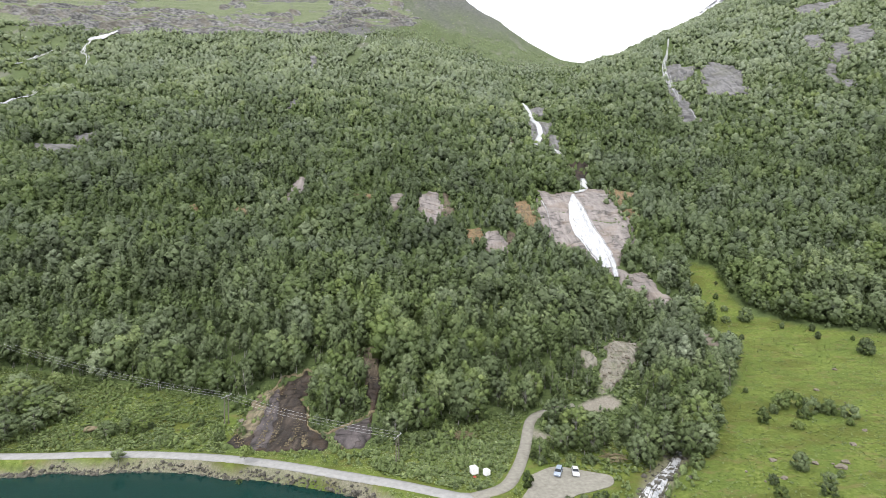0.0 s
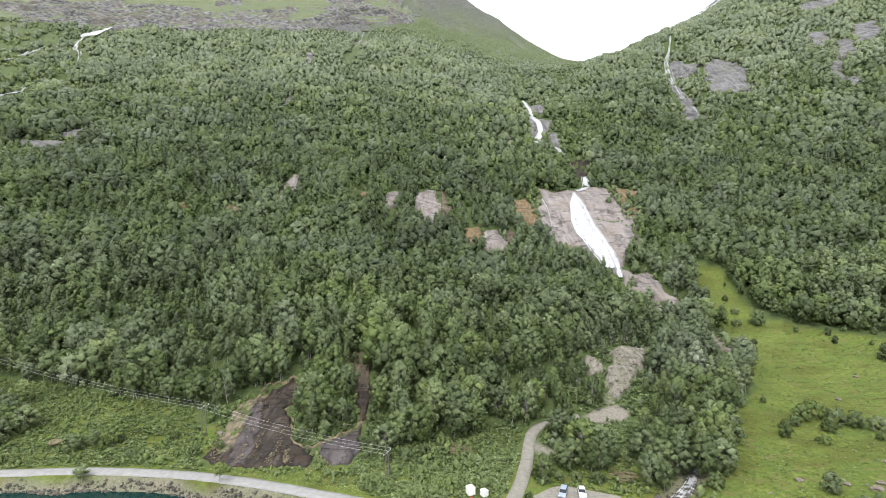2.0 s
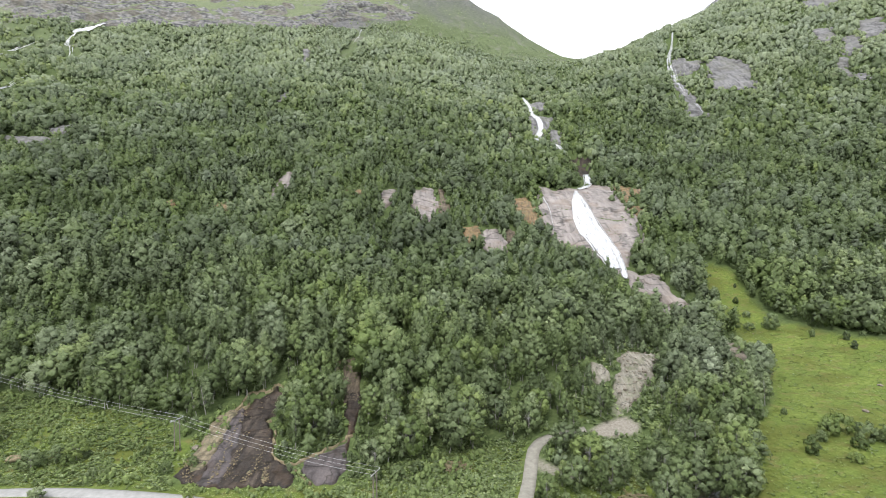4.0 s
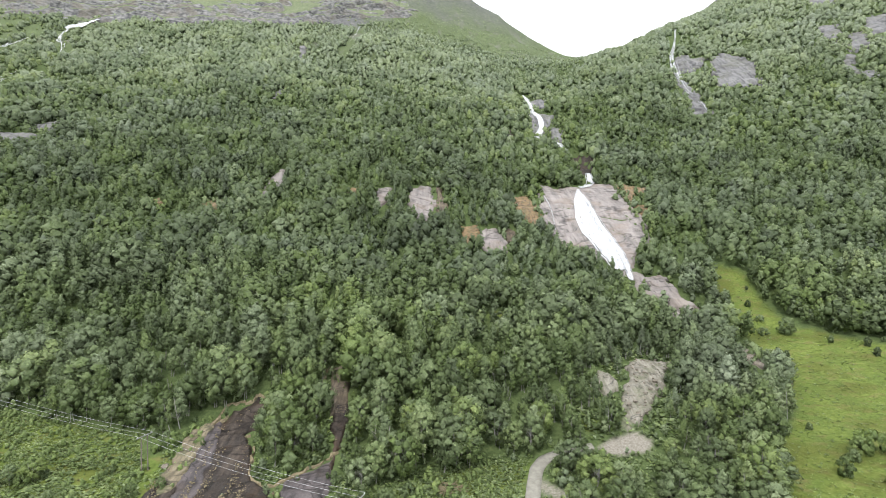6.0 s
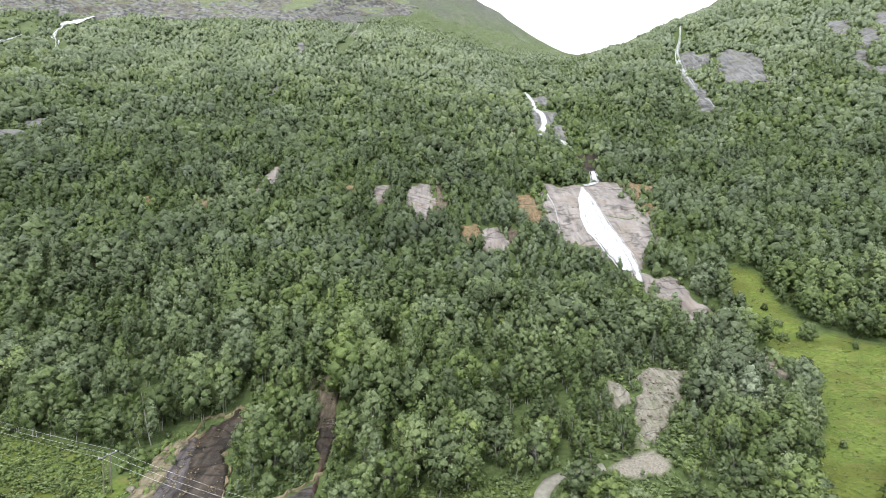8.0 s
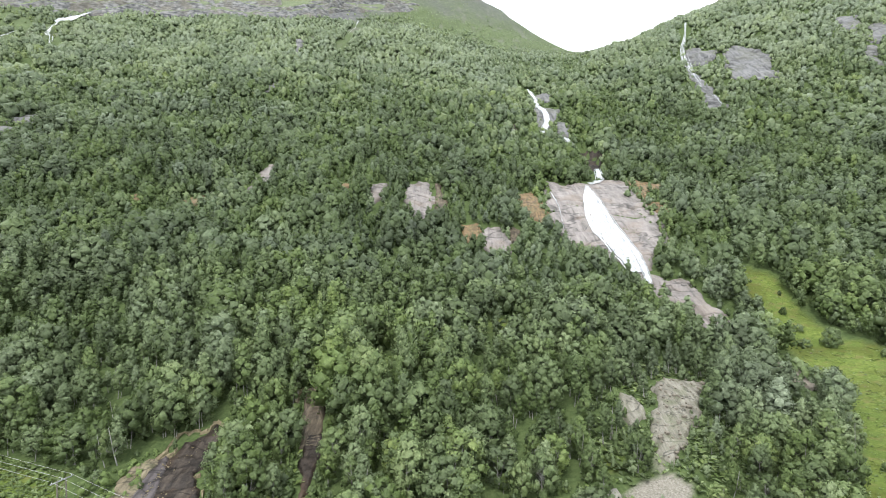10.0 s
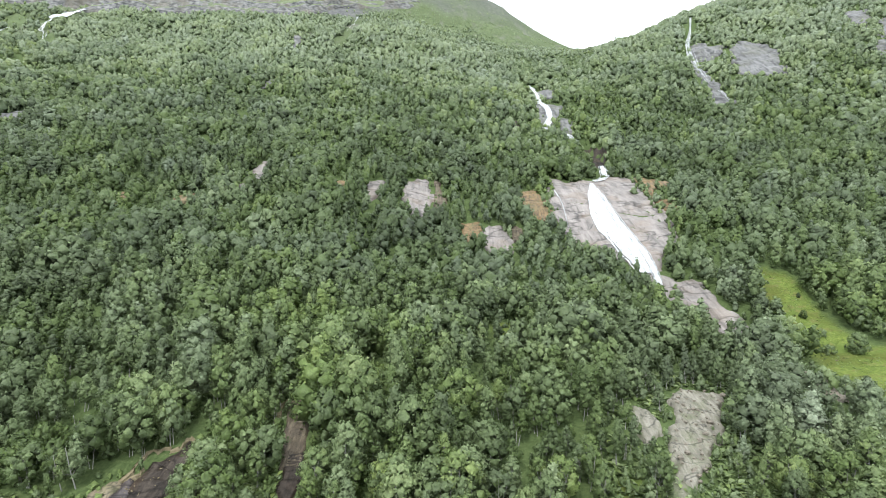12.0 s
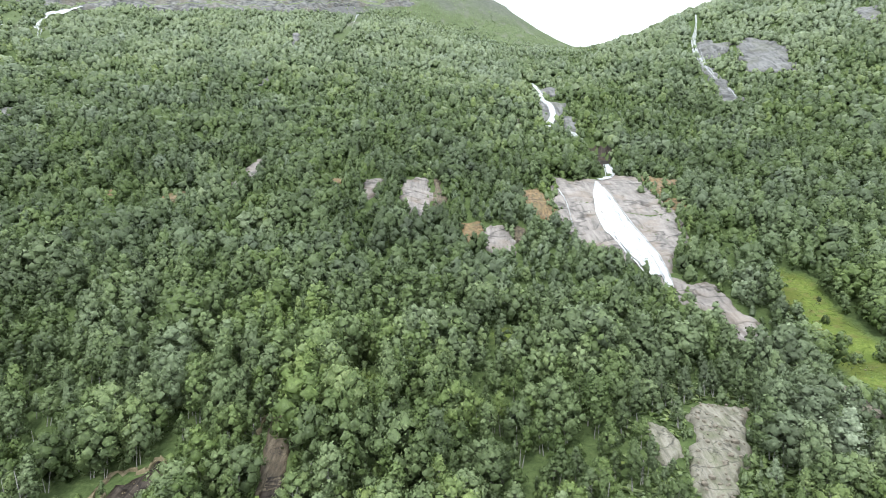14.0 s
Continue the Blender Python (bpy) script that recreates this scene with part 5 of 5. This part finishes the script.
stone_field("stream_stones", spots, (0.3, 0.8), 63, SHORE_STONE, "wet grey boulders in the stream")
spots = [(float(a), float(b)) for a, b in zip(stone_rng.uniform(60, 220, 260), stone_rng.uniform(98, 250, 260)) if inside(MEADOW_EAST, np.array([a]), np.array([b]))[0] and vnoise(a / 14, b / 14, 5) > 0.5]
stone_field("meadow_stones", spots, (0.2, 0.5), 64, RUBBLE, "pale scattered stones in the pasture")
spots = [(float(a), float(b)) for a, b in zip(stone_rng.uniform(50, 88, 900), stone_rng.uniform(166, 216, 900)) if inside(GRAVEL, np.array([a]), np.array([b]))[0]]
stone_field("scree_stones", spots[::2], (0.2, 0.6), 65, RUBBLE, "loose pale stones on the scree", 0.9, 1.0)
spots = [(float(a), float(b)) for a, b in zip(stone_rng.uniform(-66, -42, 700), stone_rng.uniform(143, 186, 700)) if inside(CUTTING["wide"], np.array([a]), np.array([b]))[0] and vnoise(a / 4, b / 12, 9) > 0.55]
stone_field("cutting_stones", spots, (0.06, 0.17), 66, TURF_EDGE, "loose pale stones on the dark slope", 0.9, 1.1)


def turf_rim(name, line, width, label):
    """A ragged lip of bare earth and roots along a line of the plan."""
    rng = np.random.default_rng(len(line) + 70)
    pts = rounded(line, 6)
    verts, faces = [], []
    for k, (x, y) in enumerate(pts):
        a, b = Vector(pts[max(k - 1, 0)]), Vector(pts[min(k + 1, len(pts) - 1)])
        d = (b - a).normalized()
        side = Vector((-d.y, d.x))
        w = width * rng.choice((0.12, 0.5, 1.0, 1.5))
        x, y = x + rng.normal(0, 0.3), y + rng.normal(0, 0.3)
        z = on_ground(x, y) - rng.uniform(0.0, 0.45)
        for f, up in ((-0.5, -0.4), (-0.3, 0.75), (0.15, 0.95), (0.5, -0.4)):
            verts.append((x + side.x * f * w, y + side.y * f * w, z + up * rng.uniform(0.6, 1.1)))
        if k:
            for j in range(3):
                i = 4 * k + j
                faces.append((i - 4, i - 3, i + 1, i))
    return tagged(new(name, mesh_from(name, verts, faces, [TURF_EDGE])), label, "earth bank")


turf_rim("turf_rim", [(-64, 172), (-62, 184), (-56, 185), (-54, 188), (-48, 184)], 1.3, "torn tan turf lip over the wet rock")
turf_rim("turf_rim", [(-51, 172), (-53, 170), (-57, 171), (-58, 176)], 1.0, "torn tan turf lip round a bush island")
turf_rim("turf_rim", [(-48, 167), (-45, 157), (-39, 152), (-31, 159), (-25, 165)], 1.2, "torn tan turf lip above the lower rock")
turf_rim("turf_rim", [(-37, 150), (-33, 145), (-31, 143)], 0.9, "strip of pale rubble down the wet rock")
for k, line in enumerate(([(-60, 178), (-59, 165), (-57, 152), (-56, 144)], [(-56, 166), (-54, 155), (-53, 146)], [(-49, 160), (-47, 150), (-48, 143)], [(-45, 152), (-43, 146), (-42, 143)], [(-66, 153), (-64, 148), (-61, 144)])):
    rng = np.random.default_rng(200 + k)
    pts = rounded(line, 8)
    spots = [(x + rng.normal(0, 0.55), y + rng.normal(0, 0.4)) for x, y in pts for _ in range(7)]
    stone_field("rubble_strip", spots, (0.08, 0.22), 210 + k, TURF_EDGE, "pale rubble strip down the dark wet rock", 0.8, 1.1)
turf_rim("turf_rim", [(-64, 158), (-63, 172), (-61, 180)], 1.6, "pale stony earth beside the wet rock")
turf_rim("turf_rim", [(-36, 192), (-35, 201), (-29, 204), (-27, 194)], 1.3, "rusty earth lip over the gash")


# ---------- power line ----------
POLE_WOOD = plain_material("weathered_pole_wood", (0.10, 0.085, 0.07), (0.20, 0.175, 0.15), 5.0, 0.9, 0.3)
STEEL = plain_material("dull_galvanised_steel", (0.30, 0.31, 0.32), (0.42, 0.43, 0.44), 8.0, 0.5, 0.1, 0.8)
CERAMIC = plain_material("pale_insulator_glass", (0.35, 0.38, 0.36), (0.5, 0.52, 0.5), 9.0, 0.3, 0.0)


def rod(bm, a, b, ra, rb, sides=8):
    a, b = Vector(a), Vector(b)
    q = (b - a).to_track_quat("Z", "Y")
    rings = [[bm.verts.new(p + q @ Vector((r * math.cos(6.2832 * k / sides), r * math.sin(6.2832 * k / sides), 0))) for k in range(sides)] for p, r in ((a, ra), (b, rb))]
    for k in range(sides):
        bm.faces.new((rings[0][k - 1], rings[0][k], rings[1][k], rings[1][k - 1]))
    bm.faces.new(rings[0][::-1])
    bm.faces.new(rings[1])


def block(bm, low, high, m=None):
    made = bmesh.ops.create_cube(bm, size=1.0)["verts"]
    for v in made:
        v.co = Vector([low[i] + (v.co[i] + 0.5) * (high[i] - low[i]) for i in range(3)])
        if m:
            v.co = m @ v.co
    return made


def make_pole(tall, label):
    thing = new("power_pole")
    for x in (-0.9, 0.9):
        bm = bmesh.new()
        rod(bm, (x, 0, -0.5), (x * 0.94, 0, tall), 0.16, 0.11)
        part("pole", bm, POLE_WOOD, thing)
    bm = bmesh.new()
    block(bm, (-2.2, -0.16, tall - 0.35), (2.2, -0.02, tall - 0.15))
    bmesh.ops.bevel(bm, geom=bm.edges[:], offset=0.02, segments=1)
    part("crossarm", bm, STEEL, thing, "grey steel crossarm")
    bm = bmesh.new()
    rod(bm, (-0.88, 0.1, tall - 3.4), (0.88, 0.1, tall - 0.6), 0.05, 0.05)
    part("brace", bm, POLE_WOOD, thing)
    for x in (-1.9, 0.0, 1.9):
        bm = bmesh.new()
        for k in range(3):
            rod(bm, (x, -0.09, tall - 0.15 + 0.12 * k), (x, -0.09, tall - 0.07 + 0.12 * k), 0.11, 0.06)
        part("insulator", bm, CERAMIC, thing, "pale glass insulator")
    return tagged(thing, label, "power pole", "power poles along the slope")


def line_angle(a, b):
    return math.atan2(b[1] - a[1], b[0] - a[0]) + math.pi / 2


POLES = [(-190, 199, 11.0), (-72, 158, 9.6), (-14, 136, 7.2)]
ends = []
for k, (x, y, tall) in enumerate(POLES):
    p = make_pole(tall, "two-legged wooden power pole with a steel crossarm")
    turn = line_angle(POLES[max(k - 1, 0)], POLES[min(k + 1, 2)])
    p.matrix_basis = pose(x, y, on_ground(x, y), 0, 0, math.degrees(turn))
    ends.append([p.matrix_basis @ Vector((dx, -0.09, tall + 0.2)) for dx in (-1.9, 0.0, 1.9)])
WIRE = plain_material("bright_wire", (0.42, 0.43, 0.44), (0.55, 0.56, 0.57), 2.0, 0.4, 0.0, 0.6)
for a, b in zip(ends, ends[1:]):
    for p, q in zip(a, b):
        bm = bmesh.new()
        sag = 0.02 * (q - p).length
        pts = [p.lerp(q, k / 16) - Vector((0, 0, 4 * sag * (k / 16) * (1 - k / 16))) for k in range(17)]
        for u, v in zip(pts, pts[1:]):
            rod(bm, u, v, 0.022, 0.022, 4)
        me = bpy.data.meshes.new("power_wire")
        bm.to_mesh(me)
        bm.free()
        me.materials.append(WIRE)
        tagged(new("power_wire", me), "thin bright power wire between poles", "wire", "power wires")


# ---------- cars, cabins, piles ----------
TYRE = plain_material("tyre_rubber", (0.012, 0.012, 0.012), (0.03, 0.03, 0.03), 20, 0.9, 0.1)
GLASS = plain_material("dark_car_glass", (0.012, 0.016, 0.02), (0.03, 0.035, 0.04), 2, 0.08, 0.0)
LAMP = plain_material("headlamp_glass", (0.55, 0.57, 0.6), (0.7, 0.7, 0.72), 4, 0.15, 0.0)
RED_LAMP = plain_material("tail_lamp", (0.3, 0.02, 0.015), (0.4, 0.03, 0.02), 4, 0.2, 0.0)


def make_car(paint, label, length, roof):
    """A parked car that points along +x, wheels on z = 0."""
    car = new("car")
    half = 0.86
    outline = [(-length / 2, 0.45), (-length / 2 + 0.05, 0.95), (-length / 2 + 0.35, 1.02), (length / 2 - 1.15, 0.98), (length / 2 - 0.2, 0.82), (length / 2, 0.62), (length / 2 - 0.02, 0.32), (-length / 2 + 0.05, 0.30)]
    bm = bmesh.new()
    rings = [[bm.verts.new((x, y * half, z)) for x, z in outline] for y in (-1, -0.9, 0.9, 1)]
    for k in (0, 3):
        for v in rings[k]:
            v.co.z = 0.3 + (v.co.z - 0.3) * 0.93
            v.co.x *= 0.985
    for lo, hi in zip(rings, rings[1:]):
        for k in range(len(outline)):
            bm.faces.new((lo[k - 1], lo[k], hi[k], hi[k - 1]))
    bm.faces.new(rings[0])
    bm.faces.new(rings[3][::-1])
    bmesh.ops.recalc_face_normals(bm, faces=bm.faces)
    part("body", bm, paint, car)
    x0, x1 = -length / 2 + 0.15, length / 2 - 1.1
    bm = bmesh.new()
    low = [bm.verts.new((x, y, 0.95)) for x, y in ((x0, -0.8), (x1, -0.8), (x1, 0.8), (x0, 0.8))]
    top = [bm.verts.new((x, y, roof - 0.06)) for x, y in ((x0 + 0.4, -0.62), (x1 - 0.75, -0.62), (x1 - 0.75, 0.62), (x0 + 0.4, 0.62))]
    for k in range(4):
        bm.faces.new((low[k - 1], low[k], top[k], top[k - 1]))
    bm.faces.new(top)
    part("window_band", bm, GLASS, car, "dark glazing")
    bm = bmesh.new()
    block(bm, (x0 + 0.36, -0.65, roof - 0.06), (x1 - 0.7, 0.65, roof))
    bmesh.ops.bevel(bm, geom=bm.edges[:], offset=0.03, segments=2)
    part("roof", bm, paint, car)
    for y in (-0.6, 0.6):
        bm = bmesh.new()
        block(bm, (length / 2 - 0.14, y - 0.17, 0.58), (length / 2 + 0.012, y + 0.17, 0.74))
        part("headlight", bm, LAMP, car, "clear headlight")
        bm = bmesh.new()
        block(bm, (-length / 2 - 0.012, y - 0.14, 0.66), (-length / 2 + 0.1, y + 0.14, 0.9))
        part("tail_light", bm, RED_LAMP, car, "red tail light")
    for x in (-length / 2 + 0.8, length / 2 - 0.85):
        for y in (-0.8, 0.8):
            bm = bmesh.new()
            rod(bm, (x, y - 0.1, 0.32), (x, y + 0.1, 0.32), 0.32, 0.32, 16)
            tyre = part("wheel", bm, TYRE, car, "black rubber wheel")
            bm = bmesh.new()
            s = 1 if y > 0 else -1
            rod(bm, (x, y + 0.06 * s, 0.32), (x, y + 0.115 * s, 0.32), 0.2, 0.18, 12)
            part("rim", bm, STEEL, tyre, "silver rim")
    return tagged(car, label, "car", "cars in the car park")


def paint(name, colour):
    m, n, l, b = material(name, 0.25)
    f = tex_noise(m, 1.5, 3)
    l.new(ramp(m, f, (0.3, tuple(0.93 * v for v in colour)), (0.7, colour)), b.inputs["Base Color"])
    b.inputs["Coat Weight"].default_value = 0.6
    return m


car_a = make_car(paint("silver_blue_paint", (0.24, 0.29, 0.36)), "silver-blue estate car parked on gravel", 4.6, 1.52)
car_a.matrix_basis = pose(29.2, 127.6, on_ground(29.2, 127.6) + 0.16, 0, 0, -112)
car_b = make_car(paint("white_paint", (0.62, 0.63, 0.64)), "white hatchback parked on gravel", 3.9, 1.48)
car_b.matrix_basis = pose(33.6, 127.4, on_ground(33.6, 127.4) + 0.16, 0, 0, -98)

WHITE = plain_material("white_painted_panel", (0.66, 0.66, 0.65), (0.76, 0.76, 0.75), 1.2, 0.5, 0.05)
PALE_GREY = plain_material("pale_grey_trim", (0.3, 0.31, 0.32), (0.38, 0.39, 0.40), 3.0, 0.6, 0.05)
RED = plain_material("red_tarpaulin", (0.30, 0.03, 0.025), (0.42, 0.06, 0.05), 2.0, 0.6, 0.3)


def make_cabin(label):
    cabin = new("cabin")
    bm = bmesh.new()
    block(bm, (-1.15, -1.1, 0.25), (1.15, 1.1, 2.35))
    bmesh.ops.bevel(bm, geom=bm.edges[:], offset=0.06, segments=2)
    part("body", bm, WHITE, cabin)
    bm = bmesh.new()
    made = block(bm, (-1.25, -1.2, 2.35), (1.25, 1.2, 2.62))
    for v in made:
        if v.co.z > 2.5:
            v.co.x *= 0.55
            v.co.y *= 0.92
    part("roof", bm, WHITE, cabin, "low white roof")
    bm = bmesh.new()
    block(bm, (-0.4, -1.13, 0.35), (0.4, -1.09, 2.1))
    door = part("door", bm, WHITE, cabin)
    bm = bmesh.new()
    block(bm, (0.26, -1.18, 1.15), (0.33, -1.12, 1.28))
    part("handle", bm, PALE_GREY, door, "grey handle")
    for x in (-0.95, 0.95):
        bm = bmesh.new()
        block(bm, (x - 0.1, -1.0, -0.1), (x + 0.1, 1.0, 0.26))
        part("skid", bm, POLE_WOOD, cabin, "dark timber skid")
    return tagged(cabin, label, "cabin", "white cabins on the meadow")


cabin = make_cabin("small white cabin on timber skids in the grass")
cabin.matrix_basis = pose(7.1, 129.0, on_ground(7.1, 129.0), 0, 0, 24) @ Matrix.Scale(0.78, 4)
copy_thing(cabin, pose(10.4, 128.2, on_ground(10.4, 128.2), 0, 0, 30) @ Matrix.Scale(0.8, 4))
bm = bmesh.new()
bmesh.ops.create_icosphere(bm, subdivisions=3, radius=0.45)
for v in bm.verts:
    v.co.z = max(v.co.z, -0.2) * 0.7
    v.co += Vector(v.co) * 0.25 * noise.noise(v.co * 3)
me = bpy.data.meshes.new("tarpaulin")
bm.to_mesh(me)
bm.free()
me.materials.append(RED)
tarp = tagged(new("tarpaulin", me), "crumpled red tarpaulin beside the white cabin", "tarpaulin")
tarp.location = (7.2, 127.0, on_ground(7.2, 127.0) + 0.1)


def make_pile(x, y, radius, tall, count, seed, label):
    """A heap of felled branches, each one a part."""
    rng = np.random.default_rng(seed)
    pile = new("brush_pile")
    for k in range(count):
        bm = bmesh.new()
        a, r = rng.uniform(0, 6.28), radius * math.sqrt(rng.uniform(0, 0.8))
        h = tall * (1 - (r / radius) ** 1.5) * rng.uniform(0.5, 1.0) + 0.12
        c = Vector((r * math.cos(a), r * math.sin(a) * 0.8, h))
        d = Vector((rng.normal(), rng.normal() * 0.6, rng.normal() * 0.18)).normalized() * rng.uniform(0.8, 1.9)
        rod(bm, c - d, c + d, 0.09, 0.04, 5)
        part("branch", bm, TURF_EDGE, pile)
    pile.matrix_basis = pose(x, y, on_ground(x, y))
    return tagged(pile, label, "brush pile")


make_pile(4.5, 153, 4.0, 1.0, 60, 91, "brown heap of felled branches on the meadow")
make_pile(46, 134, 3.4, 1.6, 50, 92, "grey-brown heap of branches by the car park")


def build_far_ridge():
    """A snow-streaked summit behind the near ridge."""
    m, n, l, bsdf = material("far_summit", 0.9)
    snow = ramp(m, tex_noise(m, 0.012, 6, (1, 1, 2.2)), (0.46, grey(0)), (0.54, grey(1)))
    l.new(mixed(m, snow, (0.12, 0.125, 0.13), (0.62, 0.64, 0.66)), bsdf.inputs["Base Color"])
    xs = np.linspace(1100, 2600, 60)
    crest = np.interp(xs, [1100, 1290, 1430, 1700, 2100, 2600], [1040, 1225, 1330, 1515, 1440, 900])
    rows = []
    for k, f in enumerate(np.linspace(0, 1, 14)):
        fall = abs(f - 0.6) / 0.6
        z = crest * (1 - fall) + 60 * (fbm(xs / 120, xs * 0 + f * 9, 33) - 0.5) * min(1.0, 3 * fall)
        rows.append(np.stack([xs, xs * 0 + 2000 + 1000 * f, z], -1))
    verts = np.concatenate(rows)
    idx = np.arange(len(verts)).reshape(14, 60)
    faces = np.stack([idx[:-1, :-1], idx[:-1, 1:], idx[1:, 1:], idx[1:, :-1]], -1).reshape(-1, 4)
    tagged(new("backdrop", mesh_from("backdrop", verts.tolist(), faces.tolist(), [m], True)), "distant snow-streaked mountain summit", "mountain", kind="structure")


build_far_ridge()


def make_boulder(x, y, size, seed, mat, label):
    bm = bmesh.new()
    bmesh.ops.create_icosphere(bm, subdivisions=3, radius=size)
    rng = np.random.default_rng(seed)
    shift = Vector(rng.uniform(0, 50, 3))
    for v in bm.verts:
        v.co *= 0.8 + 0.5 * noise.noise(v.co / size * 0.9 + shift) + 0.12 * noise.noise(v.co / size * 3 + shift)
        v.co.z *= 0.62
    me = bpy.data.meshes.new("boulder")
    bm.to_mesh(me)
    bm.free()
    me.materials.append(mat)
    ob = tagged(new("boulder", me), label, "boulder", "boulders on the meadows")
    ob.location = (x, y, on_ground(x, y) + 0.12 * size)


for k, (x, y, size) in enumerate([(-113, 153, 2.2), (-117, 150, 1.0), (96, 119, 1.4), (99, 121, 1.0), (92, 122, 0.9), (104, 114, 1.1), (81, 117, 0.9), (108, 130, 1.0), (128, 170, 1.1), (150, 190, 1.0), (118, 138, 0.8), (84, 126, 1.0), (-65, 157, 1.3), (-68, 160, 1.0)]):
    make_boulder(x, y, size, 300 + k, TURF_EDGE if k in (0, 12) else RUBBLE, "tan weathered boulder in the grass" if k in (0, 12) else "grey boulder half sunk in the grass")
